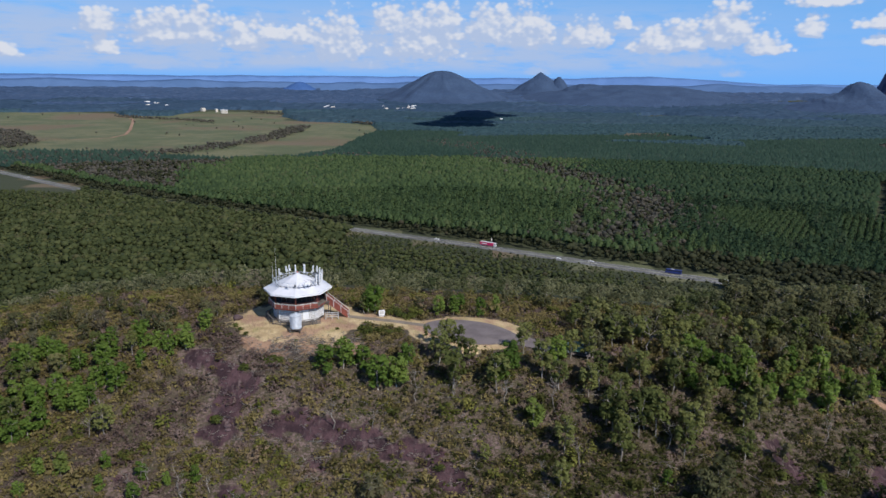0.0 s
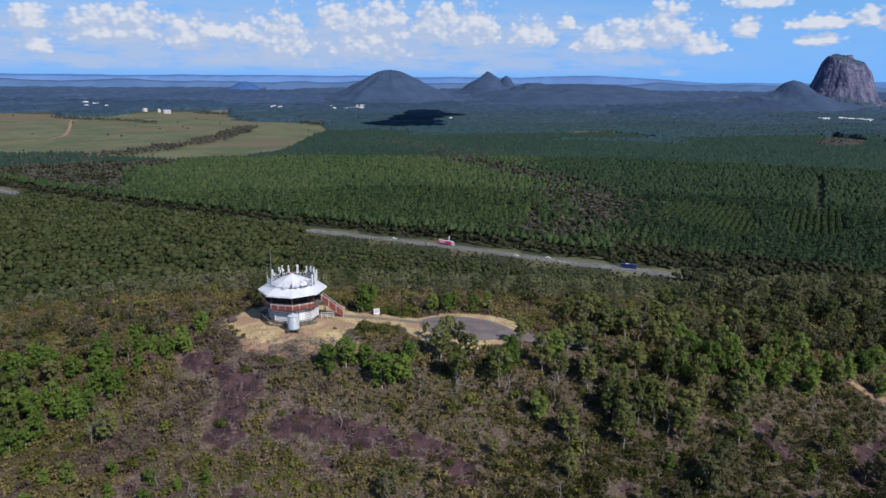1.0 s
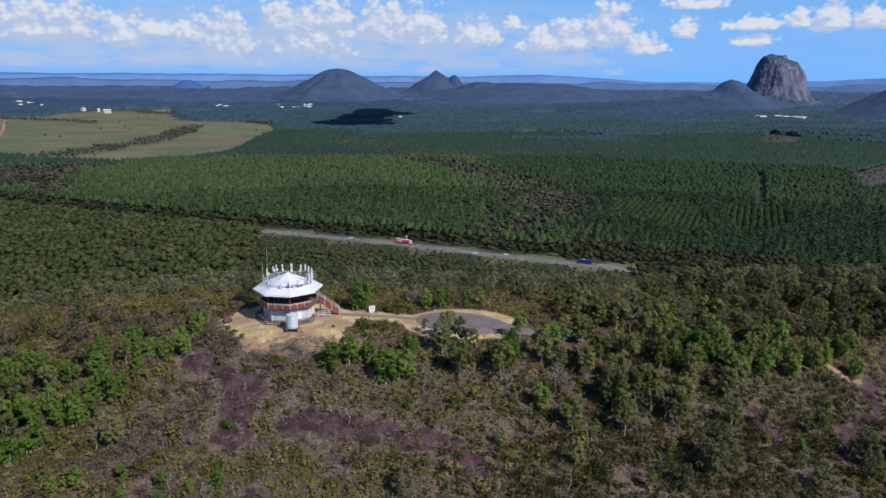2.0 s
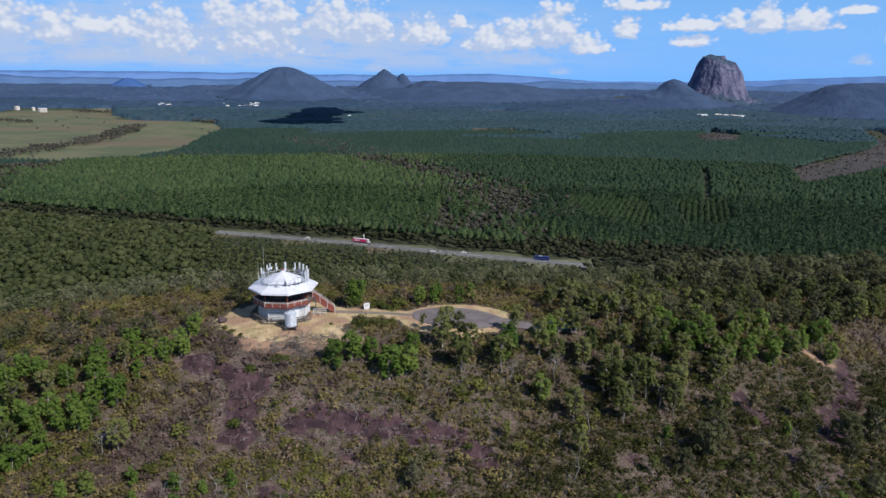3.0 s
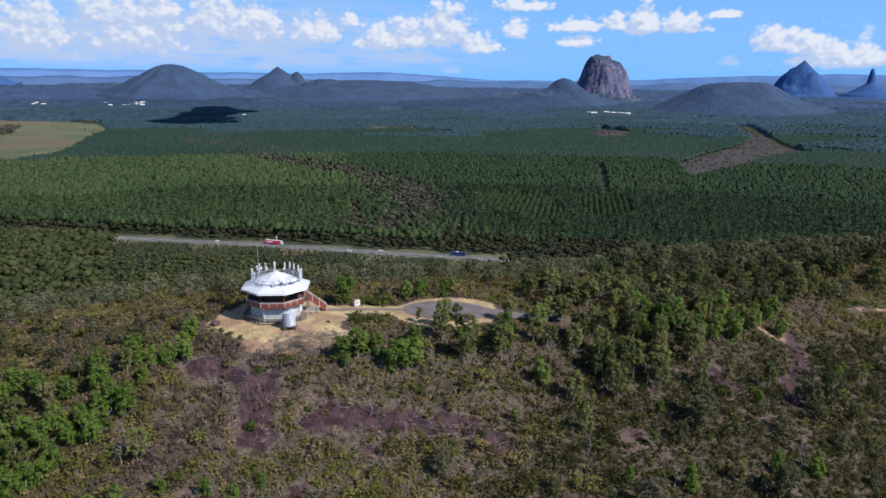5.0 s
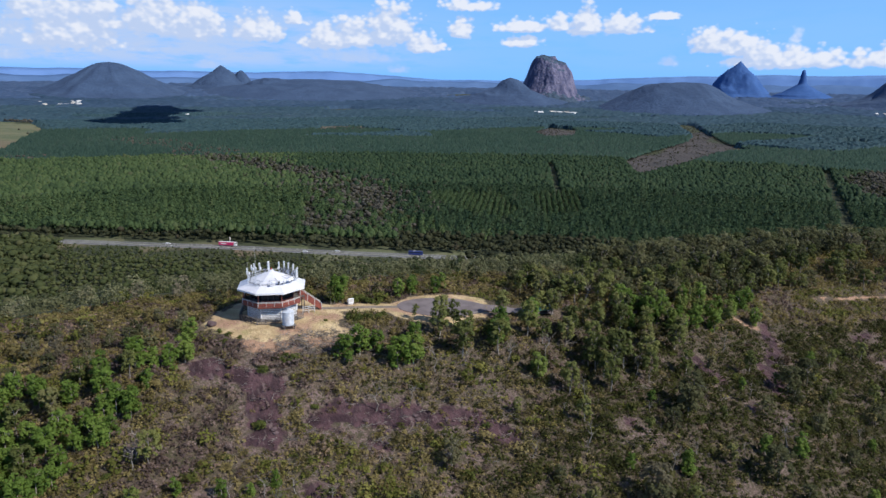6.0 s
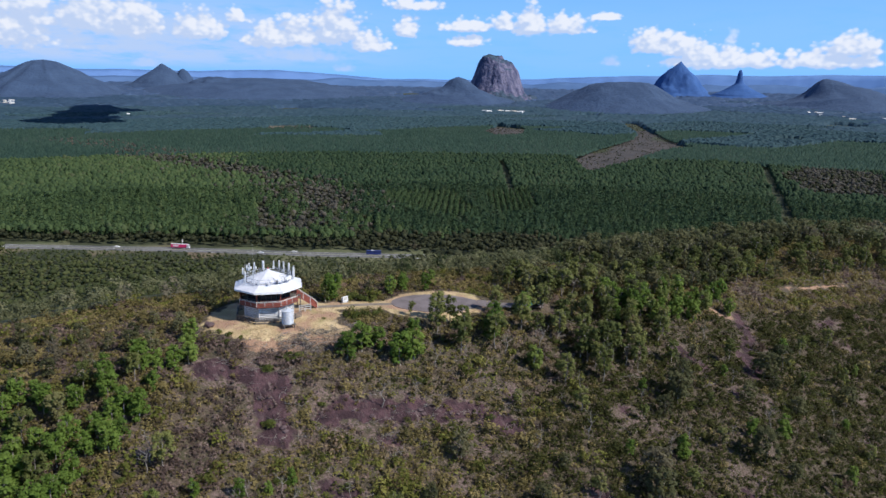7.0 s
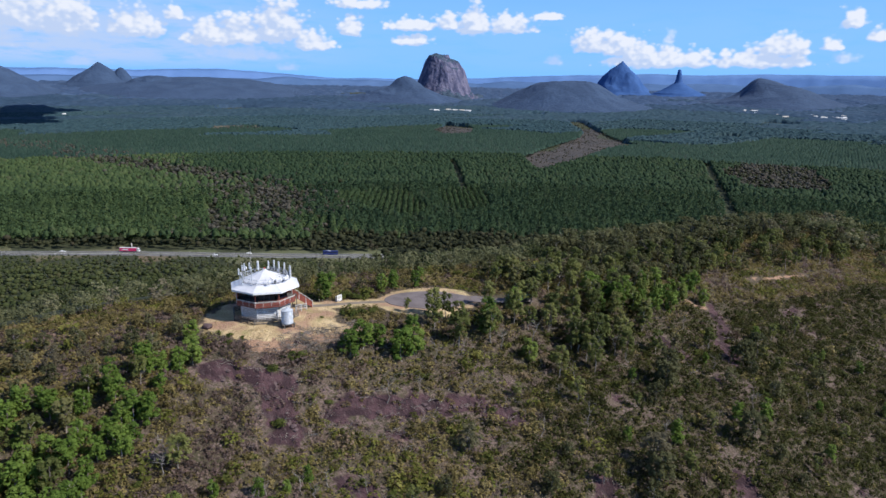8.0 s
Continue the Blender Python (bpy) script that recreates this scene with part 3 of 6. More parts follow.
def near_layers(x, y):
    """Cover of the hill: rock slabs, straw-coloured grass and bare earth, from 0 to 1."""
    r = np.hypot((x - TOWER[0] - 0.5) / 1.15, y - TOWER[1] + 1.6)
    straw = np.clip((11.0 - r) / 3.4, 0, 1)
    loop = np.hypot((x - 8.2) / 1.35, y - 107.5)
    straw = np.maximum(straw, np.clip((8.2 - loop) / 2.0, 0, 1))
    straw = np.maximum(straw, np.clip((3.4 - from_line([(-12, 112), (-4, 111), (2, 109)], x, y)) / 2, 0, 1))
    straw = np.maximum(straw, 0.24 * np.clip((-35 - x) / 8, 0, 1) * np.clip((y - 99) / 4, 0, 1) * (y < 119))
    rock = np.zeros(np.shape(x))
    for line, wide, most in SLABS:
        rock = np.maximum(rock, most * np.clip((wide + 0.9 * bumps(x, y, 1.7, 3.0) - from_line(line, x, y)) / (0.7 * wide), 0, 1))
    straw = np.maximum(straw, 0.75 * np.clip((5.6 - np.hypot((x + 15) / 1.7, y - 101.2)) / 3.5, 0, 1))
    straw = np.maximum(straw, 0.6 * np.clip((4.5 - np.hypot(x + 29.5, y - 107)) / 3.5, 0, 1))
    rock = np.maximum(rock, np.clip((4.0 - from_line([(-12, 100), (-18, 100.5)], x, y)) / 3, 0, 1))
    rock = np.maximum(rock, 0.5 * np.clip((100 - y) / 15, 0, 1) * np.clip(bumps(x, y, 4.5, 4.0) * 2 - 0.55, 0, 1))
    bare = 0.72 * np.clip((2.8 + bumps(x, y, 1.5, 2.0) - from_line([(-25, 100.4), (-17, 98.6), (-9, 100.2)], x, y)) / 2.4, 0, 1)
    bare = np.maximum(bare, 0.85 * np.clip((1.9 - from_line([(69, 101.5), (74, 98.5)], x, y)) / 1.8, 0, 1))
    bare = np.maximum(bare, 0.62 * np.clip((1.3 - from_line(DIRT, x, y)) / 1.2, 0, 1))
    return rock, straw, bare


def spaced(lo, hi, step, out, grow):
    mid = np.arange(lo, hi + step / 2, step)
    n = int(math.log(1 + (out - hi) * (grow - 1) / step) / math.log(grow))
    d = step * (grow ** np.arange(1, n + 1) - 1) / (grow - 1) * grow
    return np.concatenate([(lo - d)[::-1], mid, hi + d])


def build_ground():
    gx, gy = spaced(-62, 80, 0.95, 4900, 1.10), spaced(70, 120, 0.9, 4900, 1.085)
    gy = gy[gy > -1500]
    x, y = np.meshgrid(gx, gy)
    x, y = x.ravel(), y.ravel()
    w, h = len(gx), len(gy)
    i = (np.arange(h - 1)[:, None] * w + np.arange(w - 1)[None]).ravel()
    faces = np.stack([i, i + 1, i + w + 1, i + w], axis=1)
    rock, straw, bare = near_layers(x, y)
    d = np.hypot(x, y)
    away = np.clip((d - 130) / 40, 0, 1)
    field = inside(FIELD, x, y).astype(float)
    field = np.maximum(field, (from_line(HIGHWAY, x, y) < 17).astype(float) * 0.8)
    cut = felled(x, y).astype(float)
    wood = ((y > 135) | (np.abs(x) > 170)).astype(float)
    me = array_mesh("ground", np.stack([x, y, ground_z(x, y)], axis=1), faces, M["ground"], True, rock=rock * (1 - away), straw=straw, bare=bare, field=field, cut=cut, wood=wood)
    tagged(new("ground", me), "heath-covered hill running down to a wooded coastal plain", "ground", kind="structure")


build_ground()


def strip(name, line, width, lift, mat, steps=12, offset=0.0):
    """A band of constant width along a line in the plan, laid on the ground."""
    pts = []
    for (x0, y0), (x1, y1) in zip(line, line[1:]):
        pts += [(x0 + (x1 - x0) * i / steps, y0 + (y1 - y0) * i / steps) for i in range(steps)]
    p = np.array(pts + [line[-1]])
    d = np.gradient(p, axis=0)
    d /= np.linalg.norm(d, axis=1)[:, None]
    side = np.stack([d[:, 1], -d[:, 0]], axis=1)
    l, r = p + side * (offset - width / 2), p + side * (offset + width / 2)
    z = ground_z(p[:, 0], p[:, 1]) + lift
    v = np.concatenate([np.column_stack([l, z]), np.column_stack([r, z])])
    n = len(p)
    i = np.arange(n - 1)
    return array_mesh(name, v, np.stack([i, i + 1, i + n + 1, i + n], axis=1), mat)


tagged(new("road", strip("road", HIGHWAY, 14.0, 0.3, M["highway"])), "grey asphalt highway crossing the wooded plain", "road", kind="structure")


# ---- mountains ----
EYE_A, EYE_B = PATH[0][1], PATH[-1][1]


def mountain(name, az, dist, el, width, profile, mat, rough=0.06, label="", seed=1, depth=1.0, steps=(96, 40), eye=EYE_A, gully=0.0):
    """A hill of its own: profile(u) gives the height, 1 to 0, at u from the middle (0) to the foot (1) on each side (-1 left, 1 right)."""
    cx, cy = eye[0] + dist * math.sin(radians(az)), eye[1] + dist * math.cos(radians(az))
    foot, top = float(ground_z(cx, cy)) - 6, eye[2] + dist * math.tan(radians(el))
    na, nr = steps
    v, f = [(cx, cy, top)], []
    for j in range(1, nr + 1):
        u = j / nr
        for i in range(na):
            a = 2 * math.pi * i / na
            side = Vector((math.cos(a), math.sin(a)))
            cut = noise.fractal(Vector((side.x * 4 + seed, side.y * 4, u * 1.5)), 0.8, 2.1, 4)
            h = profile(min(1.0, u * (1 + gully * cut)), side.x)
            q = noise.fractal(Vector((side.x * u * 3 + seed, side.y * u * 3, seed * 1.7)), 0.9, 2.1, 5)
            h = h + rough * q * min(1.0, 2.2 * (1 - u)) * (0.3 + min(1, 3 * u))
            lx, ly = side.x * u * width / 2, side.y * u * width / 2 * depth
            ca, sa = math.cos(radians(-az)), math.sin(radians(-az))
            px, py = cx + lx * ca - ly * sa, cy + lx * sa + ly * ca
            v.append((px, py, min(foot, float(ground_z(px, py)) - 6) * (1 - h) + top * h if u > 0.5 else foot + (top - foot) * h))
    f = [(0, 1 + i, 1 + (i + 1) % na) for i in range(na)]
    tri = list(f)
    for j in range(nr - 1):
        o = 1 + j * na
        for i in range(na):
            a, b, c, d = o + i, o + (i + 1) % na, o + na + (i + 1) % na, o + na + i
            tri += [(a, d, c), (a, c, b)]
    return tagged(new(name, array_mesh(name, np.array(v), np.array(tri), mat, True)), label, "mountain", kind="structure")


def dome(u, side):
    """Rounded cone with a long skirt."""
    return 0.62 * math.exp(-((u / 0.37) ** 2.1)) + 0.38 * (1 - u * u) ** 2.8


def flat_top(u, side):
    """Cliffs round a nearly flat crown, with a lower rock shoulder on one side, above a wooded skirt."""
    left = np.interp(u, (0, 0.10, 0.20, 0.26, 0.36, 0.43, 0.50, 0.63, 0.88, 1), (0.97, 0.98, 0.985, 0.93, 0.69, 0.42, 0.27, 0.13, 0.03, 0))
    right = np.interp(u, (0, 0.07, 0.11, 0.18, 0.24, 0.34, 0.40, 0.48, 0.60, 1), (0.97, 0.975, 0.87, 0.83, 0.79, 0.65, 0.44, 0.17, 0.09, 0))
    k = 0.5 + 0.5 * max(-1.0, min(1.0, side * 1.5))
    return float(left * (1 - k) + right * k)


def knob(u, side):
    """A small rocky summit on a wide low foot."""
    w = 0.21 + 0.03 * side
    return 0.22 * math.exp(-((u / w) ** 4)) + 0.78 * (1 - u) ** 1.1


def spike(u, side):
    return max(0.0, 0.62 * (1 - u / (0.48 + 0.03 * side))) + 0.38 * (1 - u) ** 1.6


def peak(u, side):
    """Straight steep flanks, with a small notch below the top, on a short foot."""
    return float(np.interp(u, (0, 0.05, 0.14, 0.30, 0.46, 0.56, 0.72, 1), (1, 0.93, 0.80, 0.56, 0.28, 0.14, 0.06, 0)))


def needle(u, side):
    """A bare rock finger on a low cone."""
    return float(np.interp(u, (0, 0.03, 0.05, 0.07, 0.09, 0.20, 0.36, 0.58, 1), (1, 0.97, 0.82, 0.60, 0.52, 0.41, 0.26, 0.10, 0)))


def low_hill(u, side):
    return (1 - u * u) ** 1.3


def long_hill(u, side):
    """A level back that falls off in two steps."""
    w = 0.55 - 0.13 * side
    return 0.45 * math.exp(-((u / w) ** 4)) + 0.55 * (1 - u ** 2.4) ** 1.2


def bluff(u, side):
    """A ridge that breaks off steeply on its left and runs out gently on its right."""
    w = 0.17 + 0.42 * (0.5 + 0.5 * max(-1.0, min(1.0, side * 1.6)))
    return 0.62 * math.exp(-((u / w) ** 2.2)) + 0.38 * (1 - u) ** 1.5


MW, MC = M["mountain"], M["cliff"]
# the blue of these mountains is haze put into their materials
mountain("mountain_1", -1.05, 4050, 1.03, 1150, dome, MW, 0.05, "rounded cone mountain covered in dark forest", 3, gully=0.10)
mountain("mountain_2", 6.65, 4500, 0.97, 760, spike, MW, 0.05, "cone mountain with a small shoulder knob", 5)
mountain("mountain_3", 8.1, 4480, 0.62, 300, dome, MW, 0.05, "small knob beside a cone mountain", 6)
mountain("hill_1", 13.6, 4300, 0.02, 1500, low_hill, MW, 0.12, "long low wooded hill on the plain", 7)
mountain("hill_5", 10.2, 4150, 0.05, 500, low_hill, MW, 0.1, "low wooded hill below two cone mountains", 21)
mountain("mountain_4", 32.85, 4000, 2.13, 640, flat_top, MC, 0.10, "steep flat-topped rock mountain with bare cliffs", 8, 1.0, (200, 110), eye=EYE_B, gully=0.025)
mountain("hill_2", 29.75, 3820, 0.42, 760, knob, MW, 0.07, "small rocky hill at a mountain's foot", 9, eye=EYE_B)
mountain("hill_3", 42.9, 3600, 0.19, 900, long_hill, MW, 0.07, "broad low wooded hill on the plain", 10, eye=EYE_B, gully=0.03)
mountain("mountain_5", 46.6, 4600, 1.82, 640, peak, M["hazy_mountain"], 0.09, "pointed mountain in blue distance", 11, eye=EYE_B, gully=0.02)
mountain("mountain_6", 50.8, 4500, 1.24, 560, needle, M["hazy_mountain"], 0.012, "narrow rock spire on a cone foot", 12, 1.0, (64, 80), eye=EYE_B)
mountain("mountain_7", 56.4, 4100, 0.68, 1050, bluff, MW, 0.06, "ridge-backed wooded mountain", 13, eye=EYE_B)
mountain("hill_4", -12.2, 4650, 0.06, 420, dome, M["hazy_mountain"], 0.05, "small far cone hill", 14)


def build_range(name, dist, nodes, rough, seed, mat, label):
    """A mountain chain round the horizon; nodes are azimuth and height of the crest in degrees."""
    az = np.linspace(nodes[0][0], nodes[-1][0], 400)
    top = np.interp(az, [a for a, _ in nodes], [e for _, e in nodes])
    top += rough * np.array([noise.fractal(Vector((a * 0.22 + seed, seed, 0)), 1.0, 2.0, 6) for a in az])
    x, y = np.sin(np.radians(az)), np.cos(np.radians(az))
    rows = []
    for d, k in ((-160, 0.0), (-90, 0.45), (-40, 0.8), (0, 1.0), (50, 0.2)):
        wob = np.array([noise.fractal(Vector((a * 1.1 + seed, d * 0.05, seed)), 1.0, 2.0, 4) for a in az]) * (0 if k in (0, 1) else 0.12)
        rows.append(np.column_stack([x * (dist + d), y * (dist + d), -25 + (63 + dist * np.tan(np.radians(top))) * np.clip(k + wob, 0, 1)]))
    i = np.arange(399)
    f = np.concatenate([np.stack([i + 400 * r, i + 1 + 400 * r, i + 401 + 400 * r, i + 400 + 400 * r], 1) for r in range(4)])
    tagged(new(name, array_mesh(name, np.concatenate(rows), f, mat, True)), label, "mountain range", kind="structure")


# ranges coloured blue to look hazy, the farther one more so
build_range("backdrop", 4880, [(-60, 0.5), (-32, 0.45), (-21, 0.47), (-7, 0.55), (10, 0.48), (15, 0.72), (24, 0.12), (35, 0.32), (43, 0.72), (58, 0.92), (75, 0.85), (95, 0.6)], 0.10, 2.0, M["range"], "long mountain range on the horizon, coloured haze-blue")
build_range("backdrop_2", 4780, [(-60, 0.1), (-30, 0.12), (0, 0.05), (20, 0.02), (40, 0.05), (60, 0.12), (95, 0.1)], 0.22, 5.0, M["range_near"], "nearer low hills on the horizon, coloured haze-blue")


# ---- shapes for built things ----
def bm_new():
    return bmesh.new()


def add_box(bm, centre, size, turn=0.0, bevel=0.0):
    """A box turned about z (radians); bevel rounds its edges."""
    m = Matrix.Translation(centre) @ Matrix.Rotation(turn, 4, "Z") @ Matrix.Diagonal((*size, 1))
    made = bmesh.ops.create_cube(bm, size=1, matrix=m)["verts"]
    if bevel:
        edges = list({e for v in made for e in v.link_edges})
        bmesh.ops.bevel(bm, geom=edges, offset=bevel, segments=2, affect="EDGES")
    return bm


def add_beam(bm, a, b, wide, high, bevel=0.0):
    """A straight rail or board from a to b, its height kept upright."""
    a, b = Vector(a), Vector(b)
    d = b - a
    x = d.normalized()
    up = Vector((0, 0, 1)) if abs(x.z) < 0.95 else Vector((0, 1, 0))
    y = up.cross(x).normalized()
    z = x.cross(y)
    rot = Matrix((x, y, z)).transposed().to_4x4()
    m = Matrix.Translation((a + b) / 2) @ rot @ Matrix.Diagonal((d.length, wide, high, 1))
    made = bmesh.ops.create_cube(bm, size=1, matrix=m)["verts"]
    if bevel:
        bmesh.ops.bevel(bm, geom=list({e for v in made for e in v.link_edges}), offset=bevel, segments=1, affect="EDGES")
    return bm


def add_rod(bm, a, b, r, seg=8, r2=None):
    a, b = Vector(a), Vector(b)
    d = b - a
    m = Matrix.Translation((a + b) / 2) @ d.to_track_quat("Z", "Y").to_matrix().to_4x4()
    bmesh.ops.create_cone(bm, cap_ends=True, segments=seg, radius1=r, radius2=r if r2 is None else r2, depth=d.length, matrix=m)
    return bm


def add_sheet(bm, corners, thick):
    """A flat plate of any outline, thickened along its normal."""
    vs = [bm.verts.new(c) for c in corners]
    f = bm.faces.new(vs)
    f.normal_update()
    out = bmesh.ops.extrude_face_region(bm, geom=[f])
    n = f.normal.copy()
    bmesh.ops.translate(bm, verts=[g for g in out["geom"] if isinstance(g, bmesh.types.BMVert)], vec=n * thick)
    bmesh.ops.recalc_face_normals(bm, faces=bm.faces[:])
    return bm


def thing(name, label, category, at=(0, 0, 0), turn=0.0, group=""):
    ob = new(name)
    ob.matrix_world = Matrix.Translation(at) @ Matrix.Rotation(turn, 4, "Z")
    return tagged(ob, label, category, group)


# ---- paved ground on the hill ----
def build_paving():
    cx, cy = 8.0, 107.8
    n = 56
    ring = []
    for i in range(n):
        a = 2 * math.pi * i / n
        stretch = 1.0 + 0.13 * max(0.0, math.cos(a + 0.35)) ** 3
        ring.append((cx + 7.2 * stretch * math.cos(a), cy + 5.1 * math.sin(a) - 0.18 * (math.cos(a) * 7.2)))
    bm = bm_new()
    rows = []
    for k in (1.0, 0.75, 0.5, 0.25):
        rows.append([bm.verts.new((cx + (x - cx) * k, cy + (y - cy) * k, float(ground_z(cx + (x - cx) * k, cy + (y - cy) * k)) + 0.07)) for x, y in ring])
    low = [bm.verts.new((v.co.x, v.co.y, v.co.z - 0.12)) for v in rows[0]]
    mid = bm.verts.new((cx, cy, float(ground_z(cx, cy)) + 0.07))
    for i in range(n):
        j = (i + 1) % n
        for a, b in zip(rows, rows[1:]):
            bm.faces.new((a[i], a[j], b[j], b[i]))
        bm.faces.new((low[i], low[j], rows[0][j], rows[0][i]))
        bm.faces.new((rows[-1][i], rows[-1][j], mid))
    tagged(part("turning_circle", bm, M["asphalt"]), "worn grey asphalt turning circle on the hilltop", "pavement", kind="structure")
    tagged(new("access_road", strip("access_road", [(13.6, 105.9), (20, 103.6), (27, 102.6)], 3.8, 0.06, M["asphalt"], 10)), "narrow asphalt road leaving the turning circle", "road", kind="structure")
    tagged(new("footpath", strip("footpath", [(-12.2, 112.3), (-8, 111.6), (-3.5, 110.9), (1.4, 109.6)], 1.3, 0.05, M["path"], 8)), "narrow grey footpath across dry grass", "footpath", kind="structure")


build_paving()


tagged(new("dirt_track", strip("dirt_track", TRACK, 9.0, 0.5, M["track"], 8)), "pale red dirt track across the open field", "track", kind="structure")


# ---- lookout tower ----
ANGLE0 = radians(-82.7)
TZ = 0.66


def corner(k, r, z):
    a = ANGLE0 + k * math.pi / 4
    return Vector((r * math.cos(a), r * math.sin(a), z))


def roof_z(r, eave=5.06, top=7.40, rim=5.5):
    return eave + (top - eave) * (1 - r / rim)


def lookout_tower():
    tower = thing("lookout_tower", "white octagonal lookout tower with red balustrade and rooftop antennas", "lookout tower", (*TOWER, TZ))
    bm = bm_new()
    base = [bm.verts.new(corner(k, 4.05, -0.6)) for k in range(8)]
    top = [bm.verts.new(corner(k, 4.05, 0.22)) for k in range(8)]
    bm.faces.new(top)
    for k in range(8):
        bm.faces.new((base[k], base[(k + 1) % 8], top[(k + 1) % 8], top[k]))
    part("plinth", bm, M["timber_grey"], tower, "dark timber plinth")
    # lower storey: boarded walls
    for k in range(8):
        a, b = corner(k, 3.9, 0), corner(k + 1, 3.9, 0)
        bm = bm_new()
        add_sheet(bm, [corner(k, 3.78, 0.2), corner(k + 1, 3.78, 0.2), corner(k + 1, 3.78, 2.55), corner(k, 3.78, 2.55)], -0.1)
        wall = part("lower_wall", bm, M["timber_grey"], tower)
        for i in range(8):
            z = 0.36 + i * 0.285
            bm = bm_new()
            add_beam(bm, corner(k, 3.93, z) * 1.0 + (b - a).normalized() * 0.05, corner(k + 1, 3.93, z) - (b - a).normalized() * 0.05, 0.07, 0.205, 0.01)
            part("board", bm, M["white_boards"], wall)
        if k in (0, 3):
            bm = bm_new()
            m = (corner(k, 3.98, 0) + corner(k + 1, 3.98, 0)) / 2
            add_beam(bm, (m.x - (b - a).normalized().x * 0.45, m.y - (b - a).normalized().y * 0.45, 1.25), (m.x + (b - a).normalized().x * 0.45, m.y + (b - a).normalized().y * 0.45, 1.25), 0.07, 2.0)
            part("door", bm, M["white_paint"], tower, "plain white door")
    for k in range(8):
        bm = bm_new()
        p = corner(k, 4.0, 0)
        add_box(bm, (p.x, p.y, 1.38), (0.14, 0.14, 2.4), ANGLE0 + k * math.pi / 4)
        part("corner_post", bm, M["white_boards"], tower)
    # deck
    bm = bm_new()
    lo = [bm.verts.new(corner(k, 4.75, 2.5)) for k in range(8)]
    hi = [bm.verts.new(corner(k, 4.75, 2.72)) for k in range(8)]
    bm.faces.new(hi)
    bm.faces.new(lo[::-1])
    for k in range(8):
        bm.faces.new((lo[k], lo[(k + 1) % 8], hi[(k + 1) % 8], hi[k]))
    part("deck", bm, M["timber_grey"], tower, "grey timber deck")
    for k in range(8):
        a, b = corner(k, 4.80, 2.63), corner(k + 1, 4.80, 2.63)
        bm = add_beam(bm_new(), a, b, 0.05, 0.16)
        part("deck_fascia", bm, M["red"], tower, "red deck edge board")
        bm = bm_new()
        add_beam(bm, corner(k, 3.9, 2.42), corner(k, 4.7, 2.42), 0.1, 0.16)
        part("deck_bracket", bm, M["timber_grey"], tower)
        if k == 1:
            continue
        bal = part("balustrade", add_beam(bm_new(), corner(k, 4.74, 3.46), corner(k + 1, 4.74, 3.46), 0.1, 0.07, 0.015), M["rail_grey"], tower, "pale top rail over red boards")
        for i in range(3):
            z = 2.86 + i * 0.155
            part("board", add_beam(bm_new(), corner(k, 4.73, z), corner(k + 1, 4.73, z), 0.03, 0.135), M["red"], bal)
        for i in range(4):
            p = a.lerp(b, i / 3) if i < 3 else None
            if p is None:
                continue
            part("post", add_box(bm_new(), (p.x * 0.99, p.y * 0.99, 3.08), (0.07, 0.07, 0.8), ANGLE0 + (k + 0.5) * math.pi / 4), M["rail_grey"], bal)
        part("mid_rail", add_beam(bm_new(), corner(k, 4.74, 3.33), corner(k + 1, 4.74, 3.33), 0.04, 0.045), M["rail_grey"], bal)
    # upper room with dark windows
    for k in range(8):
        a, b = corner(k, 3.45, 0), corner(k + 1, 3.45, 0)
        wall = part("upper_wall", add_sheet(bm_new(), [corner(k, 3.45, 2.72), corner(k + 1, 3.45, 2.72), corner(k + 1, 3.45, 3.35), corner(k, 3.45, 3.35)], -0.1), M["red"] if k in (0, 1, 7) else M["dark_wall"], tower, "")
        part("head_board", add_sheet(bm_new(), [corner(k, 3.45, 4.62), corner(k + 1, 3.45, 4.62), corner(k + 1, 3.45, 5.3), corner(k, 3.45, 5.3)], -0.1), M["dark_wall"], tower)
        for i in range(3):
            p, q = a.lerp(b, 0.05 + i * 0.3), a.lerp(b, 0.05 + i * 0.3 + 0.29)
            win = part("window", add_sheet(bm_new(), [(p.x, p.y, 3.38), (q.x, q.y, 3.38), (q.x, q.y, 4.58), (p.x, p.y, 4.58)], -0.02), M["window_glass"], tower)
            fr = bm_new()
            add_beam(fr, (p.x, p.y, 3.37), (q.x, q.y, 3.37), 0.07, 0.06)
            add_beam(fr, (p.x, p.y, 4.6), (q.x, q.y, 4.6), 0.07, 0.06)
            add_beam(fr, (p.x, p.y, 3.37), (p.x, p.y, 4.6), 0.06, 0.05)
            add_beam(fr, (q.x, q.y, 3.37), (q.x, q.y, 4.6), 0.06, 0.05)
            part("window_frame", fr, M["dark_wall"], win)
        p = corner(k, 4.62, 0)
        part("verandah_post", add_box(bm_new(), (p.x, p.y, 3.8), (0.12, 0.12, 2.35), ANGLE0 + k * math.pi / 4), M["red"], tower, "red verandah post")
    # roof: eight sheets with ribs, fascia, soffit
    for k in range(8):
        bm = bm_new()
        a, b = corner(k, 5.5, roof_z(5.5)), corner(k + 1, 5.5, roof_z(5.5))
        a2, b2 = corner(k, 0.32, roof_z(0.32)), corner(k + 1, 0.32, roof_z(0.32))
        add_sheet(bm, [a, b, b2, a2], -0.06)
        nrm = (b - a).cross(a2 - a).normalized()
        for i in range(1, 8):
            e = a.lerp(b, i / 8)
            t_end = min(i, 8 - i) / 4 * 0.93
